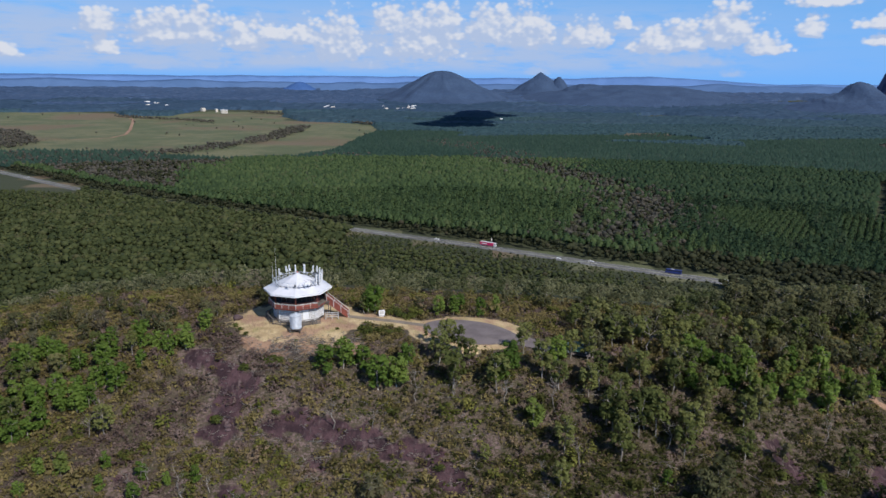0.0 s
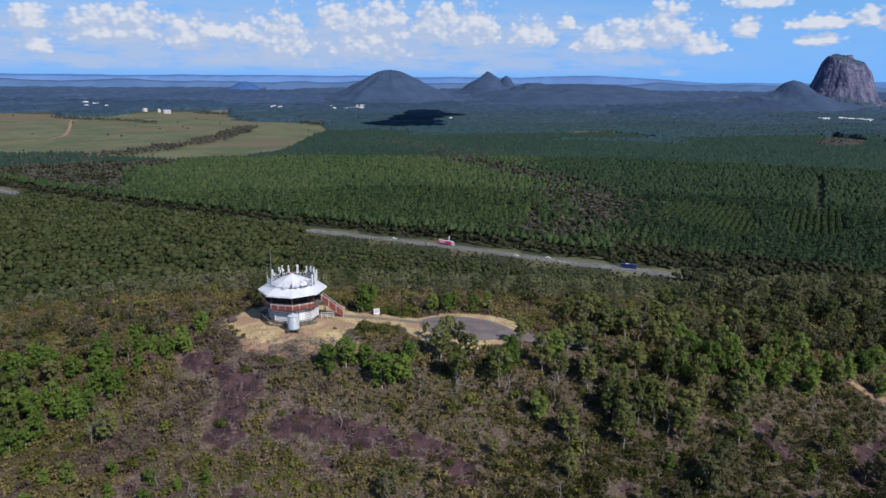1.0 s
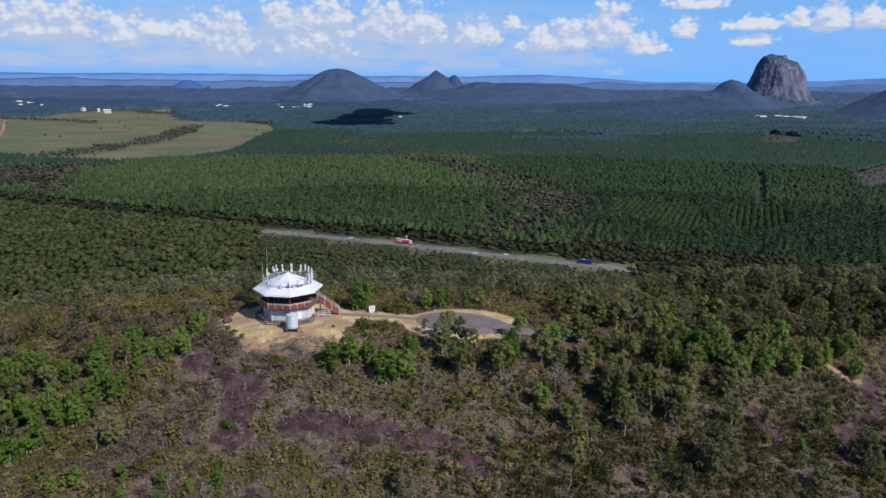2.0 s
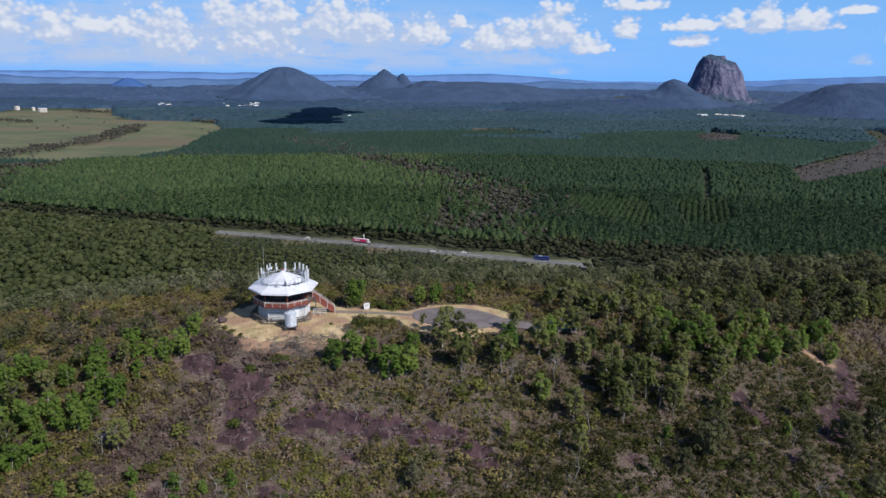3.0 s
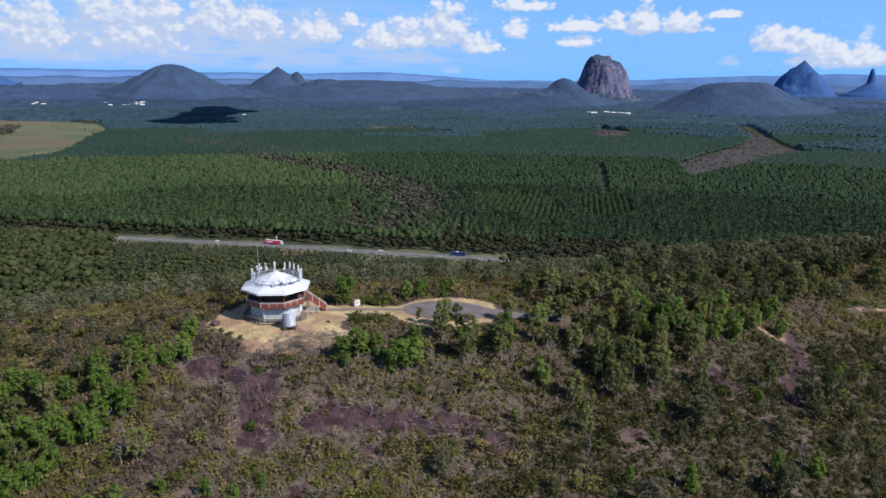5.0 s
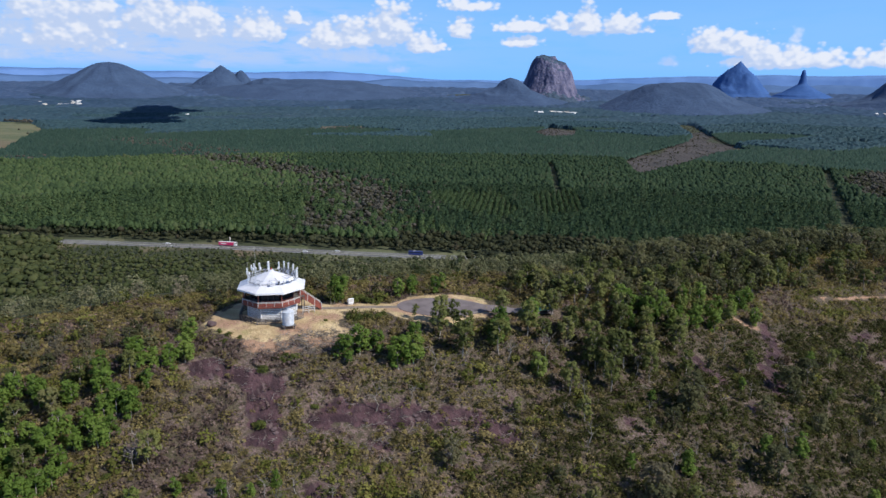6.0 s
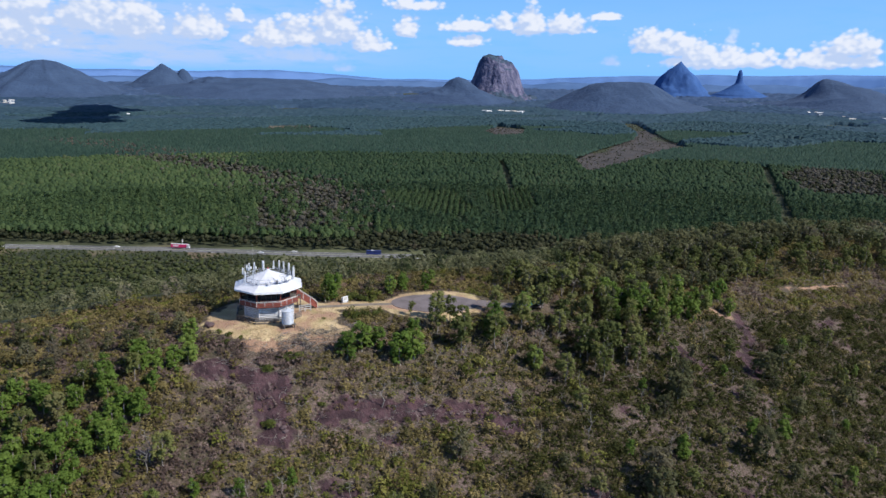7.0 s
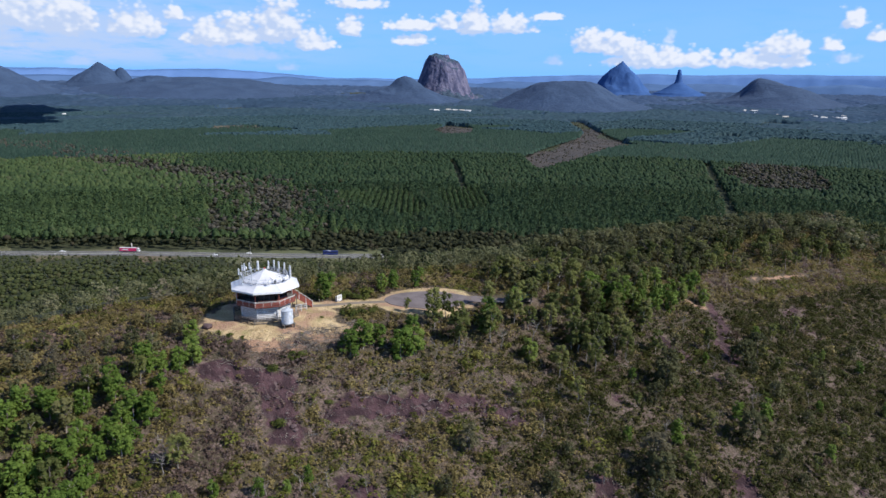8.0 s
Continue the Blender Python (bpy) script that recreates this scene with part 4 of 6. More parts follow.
            far_end = e.lerp(e + Vector((-(a + b).x / 2, -(a + b).y / 2, (roof_z(0) - roof_z(5.5) * 1.0) )), t_end * 0.97)
            add_beam(bm, e + nrm * 0.012, far_end + nrm * 0.012, 0.03, 0.025)
        part("roof_panel", bm, M["roof_white"], tower)
        bm = add_beam(bm_new(), a - Vector((0, 0, 0.10)), b - Vector((0, 0, 0.10)), 0.05, 0.2)
        part("roof_fascia", bm, M["white_paint"], tower)
        part("hip_cap", add_beam(bm_new(), a + Vector((0, 0, 0.03)), a2 + Vector((0, 0, 0.03)), 0.14, 0.03), M["roof_white"], tower)
        part("soffit", add_sheet(bm_new(), [corner(k, 5.45, 4.9), corner(k + 1, 5.45, 4.9), corner(k + 1, 3.45, 4.9), corner(k, 3.45, 4.9)], 0.03), M["dark_wall"], tower)
    bm = bm_new()
    bmesh.ops.create_cone(bm, cap_ends=True, segments=8, radius1=0.5, radius2=0.12, depth=0.3, matrix=Matrix.Translation((0, 0, 7.40)))
    part("roof_cap", bm, M["roof_white"], tower)
    bm = bm_new()
    add_rod(bm, (0, 0, 7.4), (0, 0, 7.65), 0.11, 10)
    bmesh.ops.create_uvsphere(bm, u_segments=10, v_segments=6, radius=0.12, matrix=Matrix.Translation((0, 0, 7.68)))
    part("obstruction_light", bm, M["signal_red"], tower, "red warning light on the roof's peak")
    # rail ring on the roof
    for k in range(8):
        a, b = corner(k, 3.75, 0), corner(k + 1, 3.75, 0)
        z0 = roof_z(3.75)
        frame_ = part("roof_rail", add_rod(bm_new(), corner(k, 3.75, z0 + 0.85), corner(k + 1, 3.75, z0 + 0.85), 0.035), M["zinc"], tower)
        part("lower_rail", add_rod(bm_new(), corner(k, 3.75, z0 + 0.4), corner(k + 1, 3.75, z0 + 0.4), 0.03), M["zinc"], frame_)
        for t in (0.0, 0.5):
            p = a.lerp(b, t)
            part("post", add_rod(bm_new(), (p.x, p.y, z0 - 0.1), (p.x, p.y, z0 + 0.95), 0.04), M["zinc"], frame_)
            part("stay", add_rod(bm_new(), (p.x, p.y, z0 + 0.8), (p.x * 0.62, p.y * 0.62, roof_z(3.75 * 0.62) + 0.02), 0.022, 6), M["zinc"], frame_)
        part("cable_tray", add_beam(bm_new(), corner(k, 3.55, z0 + 0.14), corner(k + 1, 3.55, z0 + 0.14), 0.22, 0.05), M["steel_dark"], frame_)
    for deg, high, wide, lift in ((150, 1.1, 0.26, 0.9), (130, 0.9, 0.3, 1.2), (122, 1.0, 0.26, 1.3), (107, 1.1, 0.28, 1.1), (86, 1.5, 0.42, 0.75), (49, 1.7, 0.3, 0.6), (37, 1.75, 0.3, 0.45), (20, 1.8, 0.3, 0.35), (-18, 1.9, 0.32, 0.25), (-30, 1.8, 0.3, 0.4), (-8, 1.5, 0.26, 0.6), (62, 1.3, 0.26, 0.9)):
        a = radians(deg)
        r = 3.85
        p = Vector((r * math.cos(a), r * math.sin(a), roof_z(3.8)))
        lift -= 0.15
        pole = part("antenna_pole", add_rod(bm_new(), p, p + Vector((0, 0, lift + high * 0.9)), 0.04), M["zinc"], tower)
        q = p * 1.0 + Vector((0.17 * math.cos(a), 0.17 * math.sin(a), lift + high / 2))
        part("panel_antenna", add_box(bm_new(), q, (0.15, wide * 0.85, high), a, 0.035), M["antenna_white"], pole, "white panel antenna")
        part("bracket", add_beam(bm_new(), q + Vector((0, 0, high * 0.3)), p + Vector((0, 0, lift + high * 0.8)), 0.06, 0.06), M["steel_dark"], pole)
        part("radio_unit", add_box(bm_new(), p + Vector((-0.18 * math.cos(a), -0.18 * math.sin(a), lift + 0.25)), (0.18, 0.26, 0.42), a, 0.02), M["steel_dark"] if deg in (20, -18, 49) else M["antenna_white"], pole)
    for deg, size, lift in ((-59, 0.3, 0.55), (-51, 0.36, 0.6), (-72, 0.22, 0.5), (-100, 0.2, 0.5)):
        a = radians(deg)
        p = Vector((3.85 * math.cos(a), 3.85 * math.sin(a), roof_z(3.8)))
        pole = part("antenna_pole", add_rod(bm_new(), p, p + Vector((0, 0, lift + 0.5)), 0.04), M["zinc"], tower)
        c = p + Vector((0.14 * math.cos(a), 0.14 * math.sin(a), lift + 0.2))
        part("dish_antenna", add_rod(bm_new(), c, c + Vector((0.14 * math.cos(a), 0.14 * math.sin(a), 0)), size, 16, size * 0.75), M["antenna_white"], pole, "small round dish antenna")
    for deg, high in ((140, 0.9), (112, 0.8), (96, 1.0), (56, 1.1), (43, 1.2), (28, 1.2), (10, 1.0), (-24, 1.2), (-45, 0.7), (-84, 0.6)):
        a = radians(deg)
        p = Vector((3.6 * math.cos(a), 3.6 * math.sin(a), roof_z(3.6)))
        pole = part("equipment_pole", add_rod(bm_new(), p, p + Vector((0, 0, high)), 0.045), M["steel_dark"], tower)
        part("radio_unit", add_box(bm_new(), p + Vector((0.12 * math.cos(a), 0.12 * math.sin(a), high * 0.72)), (0.2, 0.3, 0.46), a, 0.02), M["steel_dark"], pole, "dark radio unit")
        part("cable", add_rod(bm_new(), p + Vector((0, 0, high * 0.5)), Vector((p.x * 0.55, p.y * 0.55, roof_z(3.6 * 0.55) + 0.04)), 0.025, 6), M["steel_dark"], pole)
    for deg, r, z1 in ((-139, 3.75, 12.2), (-167, 3.9, 9.4)):
        a = radians(deg)
        p = Vector((r * math.cos(a), r * math.sin(a), roof_z(r)))
        mast = part("whip_mast", add_rod(bm_new(), p, p + Vector((0, 0, (z1 - p.z) * 0.45)), 0.05), M["zinc"], tower, "tall thin whip aerial")
        part("whip", add_rod(bm_new(), p + Vector((0, 0, (z1 - p.z) * 0.45)), (p.x, p.y, z1), 0.028, 6, 0.015), M["rail_grey"], mast)
    # stair on the right-hand side
    top, foot = Vector((4.55, 1.0, 2.70)), Vector((8.05, 1.05, -0.1))
    stair = part("stair", add_beam(bm_new(), top + Vector((0, -0.6, -0.15)), foot + Vector((0, -0.6, 0)), 0.06, 0.3), M["red"], tower, "red timber stair with pale handrails")
    part("stringer", add_beam(bm_new(), top + Vector((0, 0.6, -0.15)), foot + Vector((0, 0.6, 0)), 0.06, 0.3), M["red"], stair)
    for i in range(15):
        c = top.lerp(foot, (i + 0.7) / 15)
        part("tread", add_box(bm_new(), c, (0.26, 1.14, 0.04)), M["timber_grey"], stair)
    for side in (-0.6, 0.6):
        v = Vector((0, side, 0))
        part("handrail", add_beam(bm_new(), top + v + Vector((0, 0, 1.05)), foot + v + Vector((0, 0, 1.05)), 0.09, 0.07), M["rail_grey"], stair)
        for i in range(4):
            h = 0.2 + i * 0.19
            part("board", add_beam(bm_new(), top + v + Vector((0, 0, h)), foot + v + Vector((0, 0, h)), 0.03, 0.165), M["red"], stair)
        for i in range(4):
            c = top.lerp(foot, i / 3) + v
            part("post", add_box(bm_new(), c + Vector((0, 0, 0.45)), (0.09, 0.09, 1.3)), M["rail_grey"], stair)
    landing = part("landing", add_box(bm_new(), (4.6, 0.6, 2.62), (1.0, 2.0, 0.14)), M["timber_grey"], tower)
    for x, y in ((5.0, -0.3), (5.0, 1.5)):
        part("post", add_box(bm_new(), (x, y, 1.3), (0.12, 0.12, 2.6)), M["timber_grey"], landing)
    # pale rails under the stair
    yard = part("under_stair_rail", add_beam(bm_new(), (4.6, -0.9, 1.05), (6.6, -0.55, 0.95), 0.07, 0.09), M["rail_grey"], tower, "pale rail fence beside the stair")
    for z in (0.35, 0.7):
        part("rail", add_beam(bm_new(), (4.6, -0.9, z), (6.6, -0.55, z - 0.05), 0.05, 0.09), M["rail_grey"], yard)
    for t in (0.0, 0.5, 1.0):
        part("post", add_box(bm_new(), (4.6 + 2.0 * t, -0.9 + 0.35 * t, 0.5), (0.1, 0.1, 1.25)), M["rail_grey"], yard)
    # low timber skirt fence round the foot
    for k in (7, 6, 5, 4, 0, 3):
        a, b = corner(k, 5.3, 0), corner(k + 1, 5.3, 0)
        za, zb = float(ground_z(TOWER[0] + a.x, TOWER[1] + a.y)) - TZ, float(ground_z(TOWER[0] + b.x, TOWER[1] + b.y)) - TZ
        fence = part("skirt_fence", add_beam(bm_new(), a + Vector((0, 0, za + 0.95)), b + Vector((0, 0, zb + 0.95)), 0.2, 0.06), M["timber_grey"], tower, "low grey timber fence round the foot")
        for h in (0.2, 0.46, 0.72):
            part("rail", add_beam(bm_new(), a + Vector((0, 0, za + h)), b + Vector((0, 0, zb + h)), 0.05, 0.15), M["timber_grey"], fence)
        for t in (0.0, 0.33, 0.67):
            p = a.lerp(b, t)
            part("post", add_box(bm_new(), (p.x, p.y, za + 0.35), (0.12, 0.12, 1.25), ANGLE0 + (k + 0.5) * math.pi / 4), M["timber_grey"], fence)


lookout_tower()


def water_tank(x, y):
    z = float(ground_z(x, y))
    tank = thing("water_tank", "galvanised corrugated water tank on a timber stand", "water tank", (x, y, z))
    bm = bm_new()
    n, r = 40, 0.88
    rings = []
    for j in range(25):
        rr = r + (0.016 if j % 2 else -0.016)
        rings.append([bm.verts.new((rr * math.cos(2 * math.pi * i / n), rr * math.sin(2 * math.pi * i / n), 0.55 + 2.05 * j / 24)) for i in range(n)])
    for a, b in zip(rings, rings[1:]):
        for i in range(n):
            bm.faces.new((a[i], a[(i + 1) % n], b[(i + 1) % n], b[i]))
    bm.faces.new(rings[0][::-1])
    part("body", bm, M["zinc"], tank)
    bm = bm_new()
    bmesh.ops.create_cone(bm, cap_ends=True, segments=n, radius1=r + 0.05, radius2=0.18, depth=0.3, matrix=Matrix.Translation((0, 0, 2.75)))
    part("lid", bm, M["zinc"], tank, "shallow cone lid")
    part("hatch", add_rod(bm_new(), (0, 0, 2.88), (0, 0, 2.98), 0.2, 16), M["zinc"], tank)
    for i in range(5):
        part("plank", add_box(bm_new(), (-0.84 + 0.42 * i, 0, 0.5), (0.36, 2.0, 0.08), 0, 0.01), M["timber_grey"], tank)
    for sx in (-0.75, 0.75):
        for sy in (-0.8, 0.8):
            part("leg", add_box(bm_new(), (sx, sy, 0.12), (0.16, 0.16, 0.7)), M["timber_grey"], tank)
        part("bearer", add_box(bm_new(), (sx, 0, 0.4), (0.12, 1.9, 0.12)), M["timber_grey"], tank)
    part("down_pipe", add_rod(bm_new(), (0.35, 1.0, 2.6), (0.35, 2.0, 2.6), 0.05), M["zinc"], tank)


water_tank(-18.8, 104.5)


def info_board(x, y, turn):
    z = float(ground_z(x, y))
    b = thing("information_board", "white information board standing beside the footpath", "sign board", (x, y, z), turn)
    part("panel", add_box(bm_new(), (0, 0, 0.72), (1.0, 0.07, 0.95), 0, 0.02), M["white_paint"], b)
    for sx in (-0.46, 0.46):
        part("post", add_box(bm_new(), (sx, 0.06, 0.5), (0.09, 0.07, 1.5)), M["timber_grey"], b)
    part("map_sheet", add_box(bm_new(), (0, -0.042, 0.78), (0.7, 0.008, 0.55)), M["rail_grey"], b)
    part("cabinet", add_box(bm_new(), (0, 0.35, 0.45), (0.9, 0.55, 0.9), 0, 0.03), M["white_paint"], b)


info_board(-6.3, 113.0, radians(10))


# ---- rocks, fallen wood ----
rock_rng = random.Random(5)


def boulder(x, y, size, label, flat=0.6):
    bm = bm_new()
    bmesh.ops.create_icosphere(bm, subdivisions=3, radius=1)
    o = Vector((rock_rng.uniform(0, 50), rock_rng.uniform(0, 50), 0))
    for v in bm.verts:
        k = 1 + 0.30 * noise.fractal(v.co * 0.9 + o, 1.0, 2.0, 4) + 0.10 * noise.noise(v.co * 4 + o)
        v.co = Vector((v.co.x * k * size, v.co.y * k * size * 0.8, v.co.z * k * size * flat))
    ob = part("boulder", bm, M["boulder"])
    ob.matrix_world = Matrix.Translation((x, y, float(ground_z(x, y)) + size * flat * 0.25)) @ Matrix.Rotation(rock_rng.uniform(0, 6), 4, "Z")
    tagged(ob, label, "rock", "boulders on the hill")


boulder(-29.4, 109.6, 0.95, "purple-brown boulder on the edge of dry grass")
for i in range(30):
    t = rock_rng.random()
    if i < 14:
        x, y = -31 + 9 * t + rock_rng.uniform(-2.5, 2.5), 99 - 12 * t + rock_rng.uniform(-1.5, 1.5)
    elif i < 26:
        x, y = -17 + 24 * t + rock_rng.uniform(-1, 1), 88 - 6 * t + rock_rng.uniform(-1.8, 1.8)
    else:
        x, y = 62 + 12 * t + rock_rng.uniform(-2, 2), 76 + 22 * t + rock_rng.uniform(-2, 2)
    boulder(x, y, rock_rng.uniform(0.22, 0.5), "weathered purple-brown rock in a sloping slab", rock_rng.uniform(0.25, 0.55))


# ---- vehicles ----
def wheel(parent, x, y, r=0.48, wide=0.28):
    w = part("wheel", add_rod(bm_new(), (x, y - wide / 2, r), (x, y + wide / 2, r), r, 16), M["tyre"], parent)
    part("rim", add_rod(bm_new(), (x, y - wide / 2 - 0.01, r), (x, y + wide / 2 + 0.01, r), r * 0.55, 12), M["zinc"], w)


def on_highway(x, side):
    """Place and heading on the highway at x, so far to one side of its middle."""
    for (x0, y0), (x1, y1) in zip(HIGHWAY, HIGHWAY[1:]):
        if x0 <= x <= x1:
            d = Vector((x1 - x0, y1 - y0)).normalized()
            y = y0 + (y1 - y0) * (x - x0) / (x1 - x0)
            px, py = x - d.y * side, y + d.x * side
            return (px, py, float(ground_z(px, py)) + 0.32), math.atan2(d.y, d.x)


def truck(x, side, curtain, label):
    at, turn = on_highway(x, side)
    t = thing("truck", label, "truck", at, turn)
    trailer = part("trailer", add_box(bm_new(), (-2.5, 0, 2.55), (13.2, 2.5, 2.75), 0, 0.06), curtain, t)
    part("roof_rail", add_box(bm_new(), (-2.5, 0, 3.95), (13.2, 2.54, 0.12)), M["car_white"], trailer)
    part("side_rail", add_box(bm_new(), (-2.5, 0, 1.15), (13.2, 2.54, 0.14)), M["steel_dark"], trailer)
    part("side_stripe", add_box(bm_new(), (-4.5, 0, 2.5), (5.0, 2.53, 0.9), 0), M["car_white"], trailer, "pale panel on the curtain side")
    cab = part("cab", add_box(bm_new(), (5.9, 0, 2.1), (2.2, 2.45, 2.6), 0, 0.18), M["car_white"], t, "white cab")
    part("windscreen", add_box(bm_new(), (7.0, 0, 2.65), (0.06, 2.1, 0.9), 0, 0.01), M["window_glass"], cab)
    part("side_window", add_box(bm_new(), (6.2, 0, 2.7), (0.9, 2.5, 0.7)), M["window_glass"], cab)
    part("wind_deflector", add_box(bm_new(), (5.5, 0, 3.6), (1.5, 2.2, 0.5), 0, 0.15), M["car_white"], cab)
    part("chassis", add_box(bm_new(), (0, 0, 0.85), (13.5, 1.0, 0.3)), M["steel_dark"], t)
    for wx in (6.1, 3.9, 2.7, -5.6, -6.8, -8.0):
        for wy in (-1.05, 1.05):
            wheel(t, wx, wy, 0.5)


def coach(x, side):
    at, turn = on_highway(x, side)
    t = thing("coach", "dark blue coach driving on the highway", "coach", at, turn)
    body = part("body", add_box(bm_new(), (0, 0, 1.95), (12.2, 2.5, 3.1), 0, 0.2), M["truck_blue"], t)
    for i in range(7):
        part("window", add_box(bm_new(), (-4.8 + i * 1.6, 0, 2.5), (1.45, 2.53, 0.85)), M["window_glass"], body)
    part("windscreen", add_box(bm_new(), (6.08, 0, 2.35), (0.06, 2.2, 1.5)), M["window_glass"], body)
    part("roof_unit", add_box(bm_new(), (-1, 0, 3.56), (2.6, 1.6, 0.2), 0, 0.05), M["car_white"], body)
    for wx in (4.2, -3.2, -4.5):
        for wy in (-1.1, 1.1):
            wheel(t, wx, wy, 0.5)


def car(at, turn, paint, label, tall=1.0):
    c = thing("car", label, "car", at, turn)
    bm = bm_new()
    side = [(-2.2, 0.35), (-2.25, 0.8), (-1.9, 1.0), (-1.35, 1.42 * tall), (0.35, 1.46 * tall), (1.1, 1.02), (2.1, 0.85), (2.25, 0.55), (2.2, 0.35)]
    a = [bm.verts.new((x, -0.86 if z < 1.1 else -0.7, z)) for x, z in side]
    b = [bm.verts.new((x, 0.86 if z < 1.1 else 0.7, z)) for x, z in side]
    bm.faces.new(a)
    bm.faces.new(b[::-1])
    for i in range(len(side)):
        j = (i + 1) % len(side)
        bm.faces.new((a[i], b[i], b[j], a[j]))
    bmesh.ops.recalc_face_normals(bm, faces=bm.faces[:])
    body = part("body", bm, paint, c)
    part("windscreen", add_beam(bm_new(), (0.45, 0, 1.40 * tall), (1.05, 0, 1.06), 1.35, 0.03), M["window_glass"], body)
    part("rear_window", add_beam(bm_new(), (-1.4, 0, 1.38 * tall), (-1.85, 0, 1.06), 1.35, 0.03), M["window_glass"], body)
    part("side_window", add_box(bm_new(), (-0.45, 0, 1.2 * tall), (1.6, 1.56, 0.3)), M["window_glass"], body)
    for sy in (-0.6, 0.6):
        part("headlight", add_box(bm_new(), (2.22, sy, 0.68), (0.06, 0.34, 0.15)), M["antenna_white"], body)
    for wx in (1.35, -1.35):
        for wy in (-0.8, 0.8):
            wheel(c, wx, wy, 0.33, 0.2)


truck(36, 3.6, M["truck_pink"], "crimson curtain-sided truck with white cab on the highway")
coach(176, 3.6)
for x, side, label in ((-12, 3.4, "white car driving on the highway behind trees"), (96, -3.4, "white car driving on the highway"), (118, 3.6, "white car on the highway ahead of a truck"), (-480, 3.5, "white car far along the highway"), (-640, 4.0, "white car on the highway's far bend")):
    at, turn = on_highway(x, side)
    car(at, turn, M["car_white"], label, 1.0)
car((24.6, 102.4, float(ground_z(24.6, 102.4)) + 0.1), radians(-12), M["car_teal"], "teal car parked on the hilltop road among trees")


def highway_sign(x, side):
    at, turn = on_highway(x, side)
    g = thing("road_sign", "pale roadside sign on two posts", "road sign", (at[0], at[1], at[2] - 0.4), turn)
    part("panel", add_box(bm_new(), (0, 0, 4.2), (0.12, 2.2, 3.2), 0, 0.03), M["rail_grey"], g)
    for sy in (-0.8, 0.8):
        part("post", add_rod(bm_new(), (0.1, sy, 0), (0.1, sy, 4.5), 0.09), M["zinc"], g)


highway_sign(33, 15.5)

for off, label in ((-6.6, "edge line"), (-1.1, "edge line"), (1.1, "edge line"), (6.6, "edge line")):
    tagged(new("road_marking", strip("road_marking", HIGHWAY, 0.35, 0.315, M["line_white"], 12, off)), "white painted edge line on the highway", "road marking", kind="structure")
tagged(new("median_strip", strip("median_strip", HIGHWAY, 1.6, 0.33, M["verge"], 12, 0.0)), "dry grass strip between the carriageways", "median", kind="structure")


# ---- far houses ----
def far_place(az, el, eye):
    """Where the sight line at that azimuth and height meets the plain."""
    for d in range(1500, 4700, 10):
        x, y = eye[0] + d * math.sin(radians(az)), eye[1] + d * math.cos(radians(az))
        if eye[2] + d * math.tan(radians(el)) <= float(ground_z(x, y)) + 14:
            return x, y
    return x, y


def house(x, y, w, l, h, turn, roof, group):
    z = float(ground_z(x, y))
    ob = thing("house", "pale far house with a tin roof on the plain", "house", (x, y, z + 8), turn, group)
    part("wall", add_box(bm_new(), (0, 0, h / 2 - 4), (l, w, h + 8)), M["house_wall"], ob)
    bm = bm_new()
    for sx in (-1, 1):
        bm.verts.new((sx * l / 2 * 1.06, -w / 2 * 1.1, h)), bm.verts.new((sx * l / 2 * 1.06, w / 2 * 1.1, h)), bm.verts.new((sx * l / 2 * 1.06, 0, h + w * 0.28))
    bm.verts.ensure_lookup_table()
    q = bm.verts
    for f in ((0, 1, 2), (5, 4, 3), (0, 2, 5, 3), (1, 4, 5, 2), (0, 3, 4, 1)):
        bm.faces.new([q[i] for i in f])
    part("roof", bm, roof, ob)


hr = random.Random(11)
for az, el, spread, count, eye, group in ((-22.6, -1.60, 1.6, 7, EYE_A, "far farm buildings"), (-18.6, -1.98, 1.0, 4, EYE_A, "far farm buildings"), (-9.5, -1.80, 1.2, 4, EYE_A, "far farm buildings"), (-4.4, -1.85, 1.4, 9, EYE_A, "houses by a field"), (33.5, -2.2, 1.7, 10, EYE_B, "houses below the cliffs"), (56.4, -1.72, 0.9, 6, EYE_B, "far township houses"), (60.1, -1.95, 2.4, 12, EYE_B, "far township houses")):
    for i in range(count):
        x, y = far_place(az + hr.uniform(-spread, spread), el + hr.uniform(-0.12, 0.12), eye)
        house(x, y, hr.uniform(9, 14), hr.uniform(12, 26), hr.uniform(4, 7), hr.uniform(0, 3.1), M["roof_tin"] if hr.random() < 0.75 else M["house_wall"], group)
x, y = 182, 2740
house(x, y, 9, 12, 6, 0.4, M["roof_tin"], "far farm buildings")


# ---- a cloud whose shadow lies on the plain ----
def cloud(x, y, z, label):
    bm = bm_new()
    cr = random.Random(9)
    for i in range(16):
        u = cr.uniform(-1, 1)
        m = Matrix.Translation((u * 170 + cr.uniform(-45, 45), u * 360 + cr.uniform(-90, 90), cr.uniform(0, 60) * (1 - abs(u)))) @ Matrix.Diagonal((cr.uniform(60, 100), cr.uniform(85, 140), cr.uniform(40, 70), 1))
        bmesh.ops.create_icosphere(bm, subdivisions=3, radius=1, matrix=m)
    for v in bm.verts:
        v.co += v.normal * 18 * noise.fractal(v.co / 60, 1.0, 2.0, 4)
        v.co.z = max(v.co.z, -12 + v.co.z * 0.15)
    ob = part("cloud", bm, M["cloud"])
    ob.matrix_world = Matrix.Translation((x, y, z)) @ Matrix.Rotation(0.25, 4, "Z")
    tagged(ob, label, "cloud", kind="structure")


